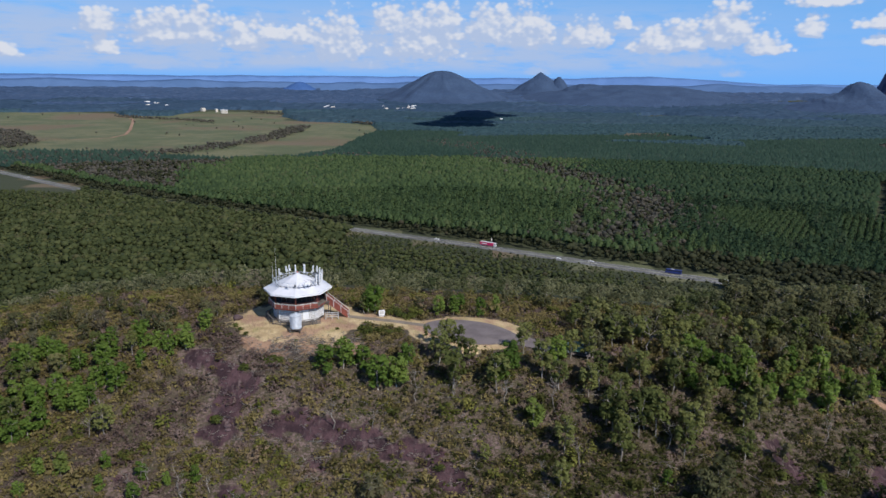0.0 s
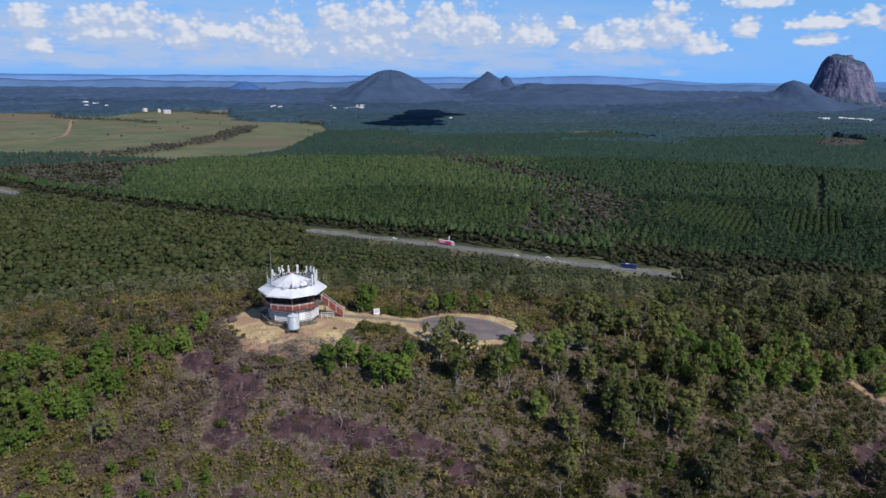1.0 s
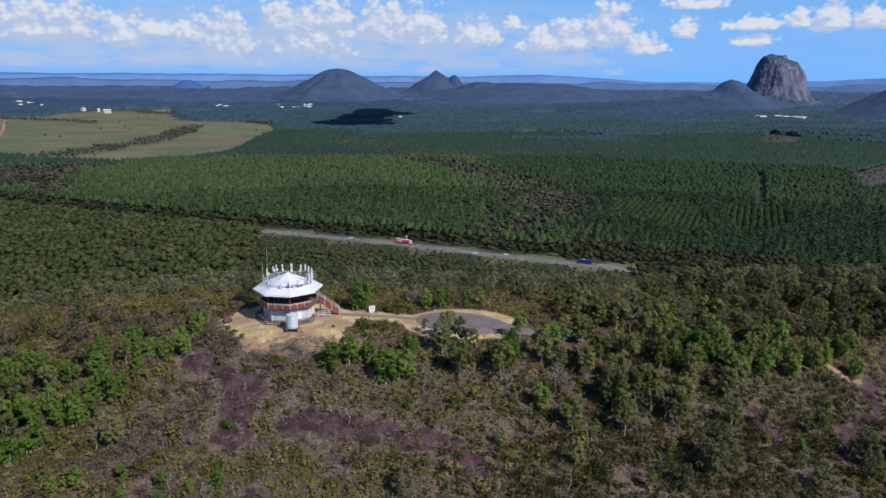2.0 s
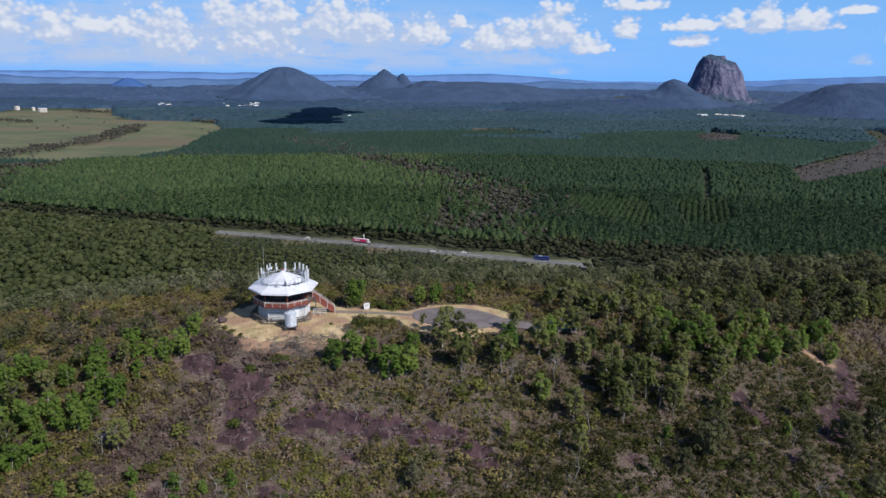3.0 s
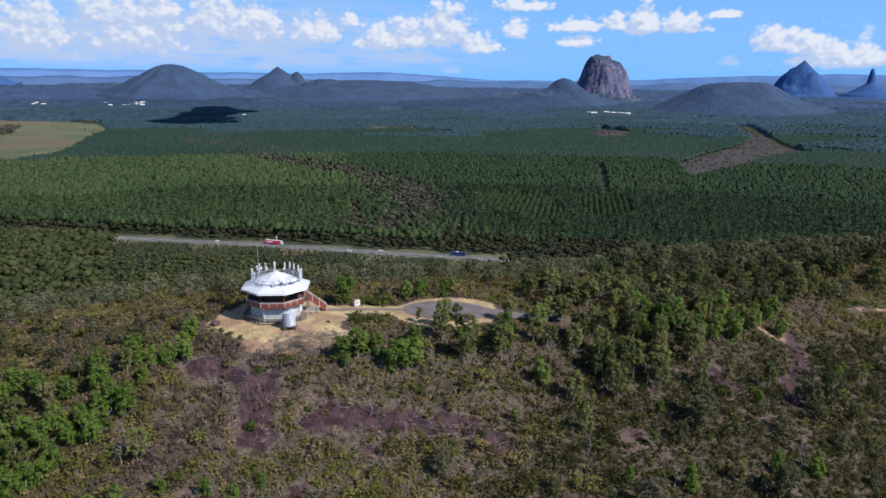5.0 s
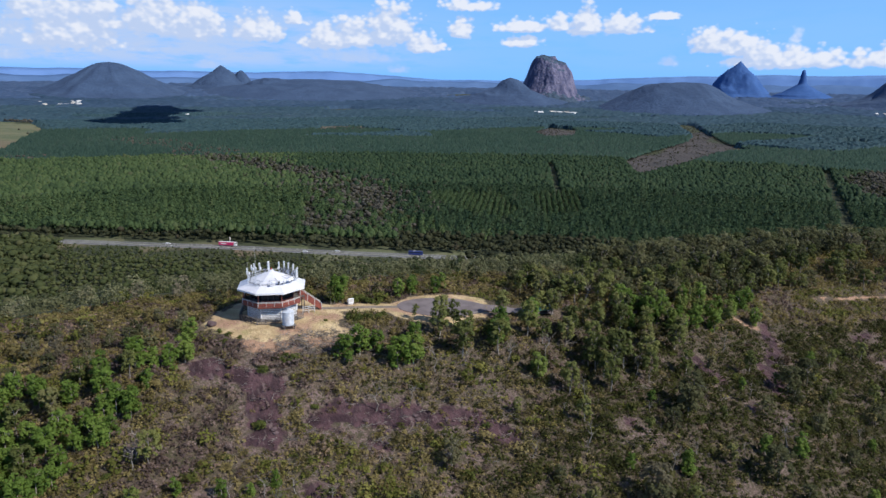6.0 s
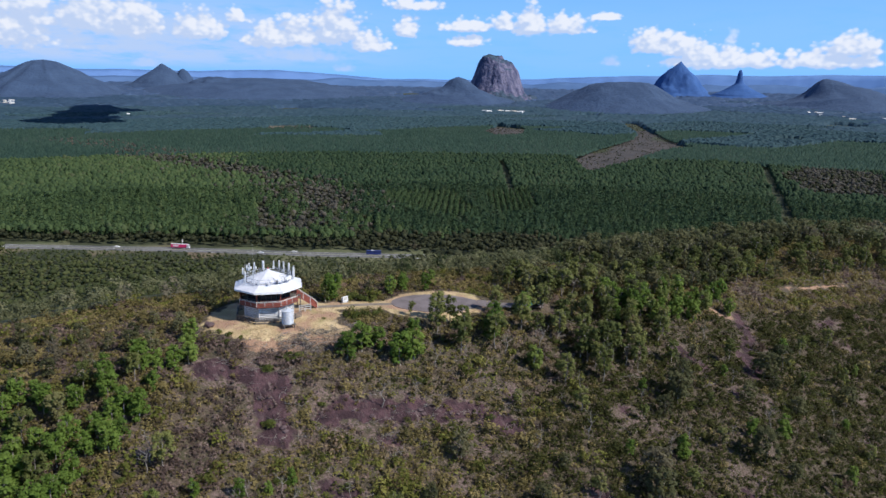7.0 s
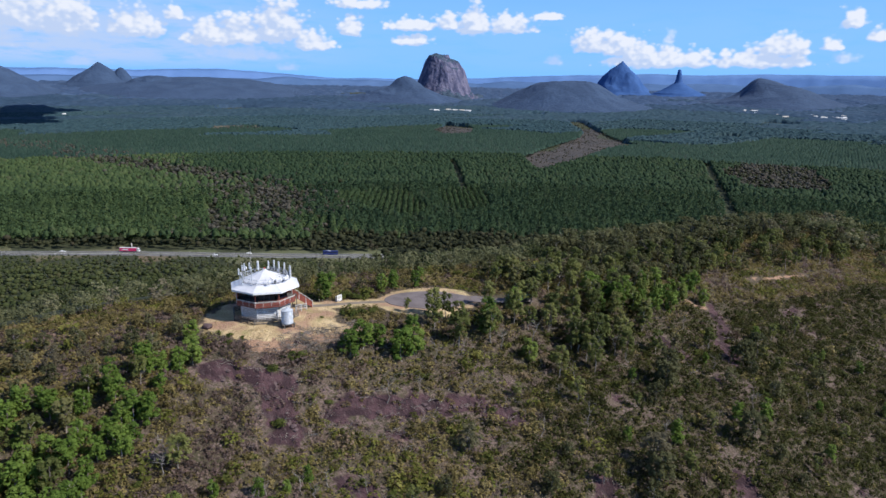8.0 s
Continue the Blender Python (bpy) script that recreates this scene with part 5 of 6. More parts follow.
cloud(735, 1925, 900, "white cumulus cloud drifting above the plain")


# ---- plants ----
rng = np.random.default_rng(7)
EYES = [(p[1][0], p[1][1], math.atan2(p[2][0] - p[1][0], p[2][1] - p[1][1])) for p in (PATH[0], PATH[3], PATH[6], PATH[9], PATH[-1])]


def in_view(x, y, margin=4.0):
    seen = np.zeros(np.shape(x), bool)
    for ex, ey, a in EYES:
        b = np.arctan2(x - ex, y - ey) - a
        seen |= np.abs((b + math.pi) % (2 * math.pi) - math.pi) < radians(32.2 + margin)
    return seen


def scatter(x0, x1, y0, y1, step, jitter=0.45, turn=0.0):
    """A jittered grid of places in the plan; turn rotates planted rows."""
    cx, cy, half = (x0 + x1) / 2, (y0 + y1) / 2, math.hypot(x1 - x0, y1 - y0) / 2
    sx, sy = (step, step) if isinstance(step, (int, float)) else step
    gx, gy = np.meshgrid(np.arange(-half, half, sx), np.arange(-half, half, sy))
    gx, gy = gx.ravel(), gy.ravel()
    gx = gx + rng.uniform(-jitter, jitter, len(gx)) * sx
    gy = gy + rng.uniform(-jitter, jitter, len(gy)) * sy
    c, s = math.cos(radians(turn)), math.sin(radians(turn))
    x, y = cx + gx * c - gy * s, cy + gx * s + gy * c
    ok = (x > x0) & (x < x1) & (y > y0) & (y < y1)
    return x[ok], y[ok]


def stand(x, y, sink=0.0):
    return np.column_stack([x, y, ground_z(x, y) - sink])


def stuff(name, me, label, category):
    return tagged(new(name, me), label, category, kind="stuff")


def skeleton_of(r, height, limbs, spread, lean=0.1, thick=0.03, twigs=0):
    """Trunk with limbs, as one tapered tube mesh of unit height."""
    bend = r.uniform(-lean, lean, (4, 2))
    trunk = [(0, 0, -0.06)] + [(bend[:i + 1, 0].sum() * 0.35, bend[:i + 1, 1].sum() * 0.35, height * (i + 1) / 4) for i in range(4)]
    pieces = [tube(trunk, (thick, thick * 0.85, thick * 0.65, thick * 0.45, thick * 0.2), 6)]
    for _ in range(limbs):
        f = r.uniform(0.4, 0.9)
        i = min(3, int(f * 4))
        p = np.array(trunk[i]) + (np.array(trunk[i + 1]) - np.array(trunk[i])) * (f * 4 - i)
        a, out = r.uniform(0, 2 * math.pi), spread * r.uniform(0.5, 1.0)
        q = p + np.array([math.cos(a) * out * 0.5, math.sin(a) * out * 0.5, 0.10 * height * r.uniform(0.4, 1.4)])
        e = p + np.array([math.cos(a) * out, math.sin(a) * out, 0.22 * height * r.uniform(0.5, 1.6)])
        pieces.append(tube([p, q, e], (thick * 0.4, thick * 0.28, thick * 0.08), 4))
        for _ in range(twigs):
            w = q + (e - q) * r.uniform(0, 0.8)
            pieces.append(tube([w, w + r.normal(0, 0.07, 3) + np.array([0, 0, 0.05])], (thick * 0.14, thick * 0.04), 3))
    return joined(pieces)


# trees on the hill, each a thing of its own
def tree_kind(name, label, leaves, bark, low, spread, n, lobes, lobe, leaf, limbs, thick=0.028):
    made = []
    for i in range(6):
        r = np.random.default_rng(100 + 13 * i + len(made) + lobes)
        ob = thing(name, label, "tree", (0, 0, -500))
        tv, tf = skeleton_of(r, 0.85, limbs, spread, 0.12, thick)
        t = new("trunk", array_mesh("trunk", tv, tf, bark))
        t.parent = ob
        cv, cf = crown(r, n, lobes, spread, low, 0.95, lobe, leaf, 0.35, 3)
        c = new("crown", array_mesh("crown", cv, cf, leaves, tint=np.zeros(len(cv))))
        c.parent = ob
        made.append(ob)
    return made


LUSH = tree_kind("tree", "dense bright green tree on the hillside", M["lush"], M["bark"], 0.12, 0.25, 1150, 38, 0.105, 0.036, 5, 0.02)
GUM = tree_kind("gum_tree", "slender gum tree with pale trunk and open crown", M["gum"], M["bark"], 0.34, 0.23, 850, 34, 0.078, 0.031, 8, 0.018)
OLIVE = tree_kind("gum_tree", "low grey-green gum tree in the heath", M["olive"], M["bark"], 0.22, 0.34, 900, 36, 0.10, 0.035, 7, 0.02)
planted = []


def plant(kind, x, y, h, label="", wide=1.0):
    src = kind[int(rng.integers(0, 6))]
    m = Matrix.Translation((x, y, float(ground_z(x, y)))) @ Matrix.Rotation(float(rng.uniform(0, 6.28)), 4, "Z") @ Matrix.Diagonal((h * wide, h * wide, h, 1))
    planted.append((x, y, h))
    return tagged(copy_thing(src, m), label, group="trees on the hilltop")


for x, y, h in ((-12.8, 95.4, 4.2), (-10.2, 96.2, 4.6), (-4.9, 93.8, 5.2), (-2.3, 94.4, 4.6), (-7.4, 96.5, 3.6), (-1.0, 97.6, 3.6), (14.0, 97.3, 4.4), (12.2, 95.5, 4.2), (16.9, 89.8, 4.0), (21.2, 99.8, 4.2), (-7.7, 115.0, 5.0), (-8.8, 114.6, 3.8), (-32.9, 104.6, 3.3)):
    plant(LUSH, x, y, h, wide=1.2)
for x, y, h in ((4.9, 100.6, 5.6), (6.6, 99.6, 5.0), (3.6, 98.2, 5.6), (5.6, 94.0, 7.0), (8.2, 98.0, 4.4), (12.0, 93.9, 6.4), (18.6, 96.3, 6.4), (26.8, 95.8, 6.2), (27.8, 89.7, 7.0), (31.2, 89.5, 7.5), (33.6, 89.8, 7.0), (38.2, 89.4, 6.5), (1.6, 103.4, 2.6), (23.4, 100.9, 4.8), (25.8, 100.7, 5.2), (16.2, 100.6, 5.2), (-9.4, 114.2, 3.2)):
    plant(GUM, x, y, h)
for x, y, h in ((38.6, 79.4, 6.4), (37.0, 78.0, 5.4), (20.4, 65.5, 6.4), (19.2, 63.6, 5.6), (67.5, 81.5, 5.6), (62.0, 80.5, 5.0), (41.5, 64.5, 5.8)):
    plant(OLIVE, x, y, h, "broad gum tree on the open slope")


def fill(kind, count, box, low, high, ok, gap=1.6, wide=1.0):
    """Trees at random within a box of the plan, none closer than gap to another."""
    tries = 0
    while count and tries < 4000:
        tries += 1
        x, y = float(rng.uniform(box[0], box[1])), float(rng.uniform(box[2], box[3]))
        if not ok(x, y) or any((x - a) ** 2 + (y - b) ** 2 < gap * gap for a, b, _ in planted[-160:]):
            continue
        if from_line([(-12.2, 112.3), (1.4, 109.6)], np.array([x]), np.array([y]))[0] < 2.5 or math.hypot((x - 8) / 1.4, y - 107.8) < 7.4 or math.hypot(x - TOWER[0], y - TOWER[1]) < 10:
            continue
        plant(kind, x, y, float(rng.uniform(low, high)), wide=wide)
        count -= 1


fill(LUSH, 74, (-72, -34, 72, 101), 2.6, 4.6, lambda x, y: y < 99.5 + 0.12 * (x + 40) and y > 92.5 + 0.77 * (x + 38), 1.4, 1.05)
fill(OLIVE, 26, (-66, -32, 96, 117), 2.2, 3.8, lambda x, y: True, 2.2)
fill(GUM, 9, (-66, -38, 84, 98), 3.6, 5.0, lambda x, y: True, 1.6)
fill(LUSH, 24, (40, 76, 95.5, 103), 3.8, 5.2, lambda x, y: y > 94 + (x - 40) * 0.13, 1.7)
fill(OLIVE, 30, (26, 95, 98, 117), 3.6, 5.8, lambda x, y: y > 97.5 + max(0, x - 40) * 0.18, 1.8)
fill(GUM, 50, (24, 95, 97, 117), 4.0, 6.4, lambda x, y: y > 97.5 + max(0, x - 40) * 0.18 and from_line([(13.6, 105.9), (20, 103.6), (27, 102.6)], np.array([x]), np.array([y]))[0] > 3, 1.7)
fill(OLIVE, 76, (60, 190, 112, 138), 4.6, 7.4, lambda x, y: y > 116 + (x - 60) * 0.09, 2.2, 1.1)
fill(GUM, 26, (76, 150, 104, 119), 4.0, 6.4, lambda x, y: y > 107.5, 2.0)
fill(OLIVE, 26, (76, 165, 107, 122), 3.6, 5.8, lambda x, y: y > 107.5 + max(0, x - 120) * 0.1, 2.2, 1.1)
fill(GUM, 18, (20, 52, 85, 98), 3.8, 6.4, lambda x, y: True, 2.2)
fill(OLIVE, 22, (-30, 110, 116, 128), 2.4, 4.2, lambda x, y: True, 2.4)
fill(OLIVE, 20, (-20, 100, 54, 80), 2.4, 4.2, lambda x, y: True, 4.5)
fill(GUM, 22, (-30, 100, 56, 88), 2.6, 4.8, lambda x, y: True, 4.0)
fill(LUSH, 9, (-46, -26, 73, 82), 1.8, 3.2, lambda x, y: True, 2.0)
fill(LUSH, 14, (20, 100, 56, 88), 2.2, 4.2, lambda x, y: True, 5.0)
fill(LUSH, 5, (3, 13, 114.5, 119), 2.6, 3.6, lambda x, y: True, 2.0)

# bare dead trees
DEAD = []
for i in range(4):
    r = np.random.default_rng(40 + i)
    ob = thing("dead_tree", "bare grey dead tree standing in the heath", "dead tree", (0, 0, -500))
    tv, tf = skeleton_of(r, 0.95, 9, 0.38, 0.3, 0.022, 4)
    b = new("dead_trunk", array_mesh("dead_trunk", tv, tf, M["dry_wood"]))
    b.parent = ob
    DEAD.append(ob)
for x, y, h in ((-41, 85.5, 4.0), (5.6, 93.2, 3.2), (48.0, 68.6, 4.5), (20.0, 92.5, 4.6), (29.5, 88.6, 5.0), (34.8, 88.0, 4.2), (45.8, 88.4, 3.6), (7.5, 75.5, 3.2), (-26.5, 76.0, 3.4), (-33.0, 76.5, 3.0), (58, 92, 3.5), (22.5, 84.5, 3.6), (13.0, 92.6, 4.0), (36, 104, 5.0), (96, 118, 4.2), (-20, 75.2, 2.8), (52, 80, 3.0), (-31.6, 77.9, 2.6), (-27.6, 77.5, 2.8), (-24.0, 77.9, 2.6), (-41.9, 83.9, 3.4), (31.1, 79.7, 2.4), (15.2, 74.3, 2.6), (32.3, 90.6, 4.8), (28.6, 90.6, 4.6), (17.4, 82.7, 2.2), (43.1, 65.8, 3.2)):
    src = DEAD[int(rng.integers(0, 4))]
    tagged(copy_thing(src, Matrix.Translation((x, y, float(ground_z(x, y)))) @ Matrix.Rotation(float(rng.uniform(0, 6.28)), 4, "Z") @ Matrix.Diagonal((h, h, h, 1))), group="dead trees on the hill")

# single shrubs that stand out from the heath
SHRUB = []
for i in range(5):
    r = np.random.default_rng(70 + i)
    v, f = crown(r, 420, 12, 0.75, 0.2, 0.72, 0.40, 0.09, 0.35, 3)
    SHRUB.append(array_mesh("shrub", v, f, M["lush_shrub"], tint=np.zeros(len(v))))


def shrub(x, y, size, label):
    ob = new("shrub", SHRUB[int(rng.integers(0, 5))])
    ob.matrix_world = Matrix.Translation((x, y, float(ground_z(x, y)) - 0.05)) @ Matrix.Rotation(float(rng.uniform(0, 6.28)), 4, "Z") @ Matrix.Diagonal((size, size, size * 0.85, 1))
    tagged(ob, label, "shrub", "single shrubs")


shrub(-24.2, 95.6, 1.15, "bright yellow-green shrub among rock slabs")
for x, y, s_ in ((-21.9, 97.3, 0.8), (-20.7, 97.5, 0.7), (-21.3, 96.6, 0.6)):
    shrub(x, y, s_, "low lime-green shrub on bare ground")
for x, y, s_ in ((-9.0, 106.3, 1.0), (-7.6, 105.2, 1.2), (-6.0, 105.6, 1.1), (-4.4, 105.0, 1.1), (-3.0, 106.2, 0.9), (-5.4, 107.0, 0.8)):
    shrub(x, y, s_, "olive shrub beside the clearing of dry grass")
for x, y, s_ in ((-27.6, 104.4, 0.8), (-28.8, 106.0, 0.7), (-26.2, 103.0, 0.6), (-12.6, 105.8, 0.45), (-18.0, 100.8, 0.45), (-28.5, 102.0, 0.8)):
    shrub(x, y, s_, "small shrub on the edge of dry grass")
for x, y, s_ in ((-5.0, 114.6, 1.2), (-3.2, 113.4, 1.4), (-1.6, 113.0, 1.3), (-0.4, 114.4, 1.3), (-3.8, 115.4, 1.4)):
    shrub(x, y, s_, "dense shrub behind the footpath")

for i in range(70):
    x, y = float(rng.uniform(-46, 100)), float(rng.uniform(58, 98))
    if near_layers(np.array([x]), np.array([y]))[1][0] < 0.1:
        shrub(x, y, float(rng.uniform(0.6, 1.3)), "yellow-green shrub standing out of the heath")
for i in range(16):
    x, y, h = float(rng.uniform(-40, 95)), float(rng.uniform(60, 94)), float(rng.uniform(2.2, 4.2))
    tagged(copy_thing(DEAD[i % 4], Matrix.Translation((x, y, float(ground_z(x, y)))) @ Matrix.Rotation(i * 1.3, 4, "Z") @ Matrix.Diagonal((h, h, h, 1))), group="dead trees on the hill")

# templates for joined plants
shrubs = [crown(rng, 98, 12, 0.66, 0.10, 0.85, 0.34, 0.105, 0.35, 3) for _ in range(10)]
low_shrubs = [crown(rng, 26, 6, 0.78, 0.05, 0.42, 0.36, 0.18, 0.6, 3) for _ in range(8)]
gums = [crown(rng, 160, 15, 0.40, 0.26, 0.90, 0.17, 0.055, 0.35, 3) for _ in range(8)]


def pine_crown(n, leaf):
    h = rng.uniform(0, 1, n) ** 0.8
    r = 0.31 * (1.03 - h) ** 0.6 + 0.015
    a = rng.uniform(0, 2 * math.pi, n)
    c = np.column_stack([r * np.cos(a), r * np.sin(a), 0.3 + 0.7 * h])
    out = np.column_stack([np.cos(a), np.sin(a), np.full(n, 0.9)])
    return sprays(rng, c, out, np.full(n, leaf), 0.35, 3)



def cone_crown(r, tiers, sides):
    """A planted pine's crown: full and rounded, narrowing to a blunt tip."""
    rings = ((0.36, 0.34), (0.72, 0.23)) if tiers > 1 else ((0.40, 0.37),)
    vs, fs = [], []
    a0 = r.uniform(0, 6.28)
    for j, (h, wide) in enumerate(rings):
        for i in range(sides):
            a = a0 + 2 * math.pi * (i + 0.5 * j) / sides
            k = wide * r.uniform(0.65, 1.35)
            vs.append((k * math.cos(a), k * math.sin(a), h + r.uniform(-0.09, 0.09)))
        if j:
            o = (j - 1) * sides
            for i in range(sides):
                q = (i + 1) % sides
                fs += [(o + i, o + q, o + sides + i), (o + q, o + sides + q, o + sides + i)]
    o = (len(rings) - 1) * sides
    vs.append((r.uniform(-0.07, 0.07), r.uniform(-0.07, 0.07), 0.93))
    fs += [(o + i, o + (i + 1) % sides, len(vs) - 1) for i in range(sides)]
    return np.array(vs), np.array(fs)


def puff_crown(r, lumps, leaves, leaf):
    """A rounded crown of a few lumps, with loose sprays of leaves over it."""
    ico = bmesh.new()
    bmesh.ops.create_icosphere(ico, subdivisions=1, radius=1)
    iv, jf = np.array([tuple(v.co) for v in ico.verts]), np.array([[v.index for v in f.verts] for f in ico.faces])
    ico.free()
    pieces = []
    for _ in range(lumps):
        a, d = r.uniform(0, 6.28), r.uniform(0.05, 0.2) if lumps > 1 else 0
        v = iv * (1 + r.normal(0, 0.14, (len(iv), 1))) * np.array([0.27, 0.27, 0.22]) * r.uniform(0.8, 1.15)
        pieces.append((v + np.array([d * math.cos(a), d * math.sin(a), r.uniform(0.5, 0.72)]), jf))
    if leaves:
        pieces.append(crown(r, leaves, 6, 0.34, 0.4, 0.86, 0.22, leaf, 0.35, 3))
    return joined(pieces)


pines = [joined([(lambda q: (q[0] * np.array([0.78, 0.78, 0.95]), q[1]))(cone_crown(rng, 1, 5)), pine_crown(20, 0.085)]) for _ in range(14)]
pines_mid = [cone_crown(rng, 2, 4) for _ in range(10)]
pines_far = [cone_crown(rng, 1, 5) for _ in range(8)]
gums_mid = [puff_crown(rng, 1, 20, 0.085) for _ in range(10)]
gums_far = [puff_crown(rng, 1, 8, 0.11) for _ in range(10)]



def edge_pine(r):
    """A tall pine with a high crown and a bare trunk."""
    v, f = cone_crown(r, 2, 5)
    w = np.arange(3) * 2.1
    low, top = np.column_stack([0.016 * np.cos(w), 0.016 * np.sin(w), np.full(3, -0.02)]), np.column_stack([0.010 * np.cos(w), 0.010 * np.sin(w), np.full(3, 0.6)])
    sides = np.array([t for i in range(3) for t in ((i, (i + 1) % 3, 3 + i), ((i + 1) % 3, 3 + (i + 1) % 3, 3 + i))])
    lv, lf = pine_crown(16, 0.075)
    return joined([(v * np.array([0.62, 0.62, 0.6]) + np.array([0, 0, 0.4]), f), (np.concatenate([low, top]), sides), (lv * np.array([0.9, 0.9, 0.72]) + np.array([0, 0, 0.28]), lf)])


edge_pines = [edge_pine(rng) for _ in range(8)]

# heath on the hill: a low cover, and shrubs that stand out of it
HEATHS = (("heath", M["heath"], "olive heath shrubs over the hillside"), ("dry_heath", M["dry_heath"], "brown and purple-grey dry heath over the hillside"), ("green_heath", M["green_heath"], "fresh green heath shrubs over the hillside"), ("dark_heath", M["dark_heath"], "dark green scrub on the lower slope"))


def heath_places(step):
    x, y = scatter(-98, 185, 44, 134, step)
    rock, straw, bare = near_layers(x, y)
    paved = (np.hypot((x - 8) / 1.4, y - 107.8) < 6.6) | (from_line([(13.6, 105.9), (20, 103.6), (27, 102.6)], x, y) < 2.5) | (from_line([(-12.2, 112.3), (-4, 111), (1.4, 109.6)], x, y) < 1.3) | (np.hypot(x - TOWER[0], y - TOWER[1]) < 6)
    keep = in_view(x, y, 3) & (straw < 0.25) & (bare < 0.35) & ~paved & (y > np.interp(x, (-60, -40, 0, 60, 120), (74, 70, 68, 47, 44)))
    return x[keep], y[keep], rock[keep]


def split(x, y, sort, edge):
    """Which kind of heath grows at each place; the dark kind increases to the right and down the slope."""
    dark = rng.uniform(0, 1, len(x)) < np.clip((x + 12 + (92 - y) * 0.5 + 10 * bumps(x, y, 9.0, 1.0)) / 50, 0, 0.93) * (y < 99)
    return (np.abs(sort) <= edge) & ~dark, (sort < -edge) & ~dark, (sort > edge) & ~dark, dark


def dry_zone(x, y):
    """Where most of the heath is dead and grey: beside the slabs, and along the crest."""
    near = from_line([(-30, 99), (-30, 90), (-38, 82), (-30, 76)], x, y)
    return 0.95 * np.exp(-((near / 6.5) ** 2)) + 0.15 * ((x < -36) & (y > 99)) + 0.5 * np.exp(-((from_line([(18, 94), (48, 90)], x, y) / 4) ** 2)) - 0.35 * (y < 84)


x, y, rock = heath_places(1.0)
k = rng.uniform(0, 1, len(x)) > np.clip(rock * 1.3, 0, 0.87)
x, y = x[k], y[k]
sort = bumps(x, y, 7.0, 6.0) + 0.6 * bumps(x, y, 2.7, 9.0) + rng.normal(0, 0.24, len(x)) - dry_zone(x, y)
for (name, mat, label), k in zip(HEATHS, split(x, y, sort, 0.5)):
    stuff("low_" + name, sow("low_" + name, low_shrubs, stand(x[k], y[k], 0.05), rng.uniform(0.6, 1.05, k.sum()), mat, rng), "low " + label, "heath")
x, y, rock = heath_places(1.6)
k = rng.uniform(0, 1, len(x)) > np.clip(rock * 1.2, 0, 0.80)
x, y, rock = x[k], y[k], rock[k]
tall = 1 + 0.35 * bumps(x, y, 11.0, 3.0) + 0.2 * bumps(x, y, 4.0, 1.0)
size = rng.uniform(0.55, 1.32, len(x)) ** 1.2 * tall * (1 - 0.35 * np.clip(rock, 0, 1)) * np.where((x < -33) & (y > 100), 0.68, 1.0)
sort = bumps(x, y, 8.0, 6.0) + 0.6 * bumps(x, y, 2.7, 9.0) + rng.normal(0, 0.26, len(x)) - dry_zone(x, y)
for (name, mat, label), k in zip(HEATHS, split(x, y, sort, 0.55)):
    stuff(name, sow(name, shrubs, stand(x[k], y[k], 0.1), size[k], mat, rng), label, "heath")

x, y, rock = heath_places(5.2)
k = rng.uniform(0, 1, len(x)) > np.clip(rock * 1.5, 0, 0.9)
x, y = x[k], y[k]
sort = bumps(x, y, 9.0, 11.0) + rng.normal(0, 0.5, len(x))
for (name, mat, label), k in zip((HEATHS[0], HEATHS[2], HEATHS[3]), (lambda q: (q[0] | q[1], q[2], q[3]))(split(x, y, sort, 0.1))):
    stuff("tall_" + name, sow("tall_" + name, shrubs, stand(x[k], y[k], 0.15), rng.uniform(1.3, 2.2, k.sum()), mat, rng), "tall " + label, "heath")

# fallen branches
r = np.random.default_rng(21)
sticks = [joined([tube([p, p + np.append(r.normal(0, 0.5, 2), r.uniform(0.02, 0.25)), p + np.append(r.normal(0, 0.9, 2), r.uniform(0.05, 0.3))], (0.03, 0.022, 0.008), 3) for p in r.normal(0, 0.25, (5, 3)) * np.array([1, 1, 0.1])]) for _ in range(6)]
x = np.concatenate([r.normal(-16, 4.6, 130), r.uniform(-30, 75, 150), r.uniform(-31, 8, 170)])
y = np.concatenate([r.normal(99.4, 1.5, 130), r.uniform(66, 100, 150), r.uniform(80, 100, 170)])
stuff("fallen_branches", sow("fallen_branches", sticks, stand(x, y, -0.12), r.uniform(0.6, 1.5, len(x)), M["dry_wood"], r), "grey fallen branches lying in heaps on the ground", "dead wood")

# tufts of dry grass in the clearing
r = np.random.default_rng(3)
n = 1500
x, y = r.uniform(-34, 20, n), r.uniform(97, 119, n)
_, straw, _ = near_layers(x, y)
k = (straw > 0.35) & (np.hypot((x - 8) / 1.4, y - 107.8) > 5.6) & (np.hypot(x - TOWER[0], y - TOWER[1]) > 5.4) & (from_line([(-12.2, 112.3), (-4, 111), (1.4, 109.6)], x, y) > 1.0)
tufts = [crown(r, 14, 3, 0.4, 0.1, 0.5, 0.35, 0.14, 1.5) for _ in range(5)]
stuff("dry_grass", sow("dry_grass", tufts, stand(x[k], y[k], 0.03), r.uniform(0.18, 0.45, k.sum()), M["straw_grass"], r), "tufts of straw-coloured grass in the clearing", "grass")

# eucalypt wood on the hill's back
x, y = scatter(-420, 480, 10, 330, 4.5)
keep = in_view(x, y) & (y > np.interp(x, (-90, 20, 70, 150, 190, 260), (128, 126, 128, 124, 60, 10)))
x, y = x[keep], y[keep]
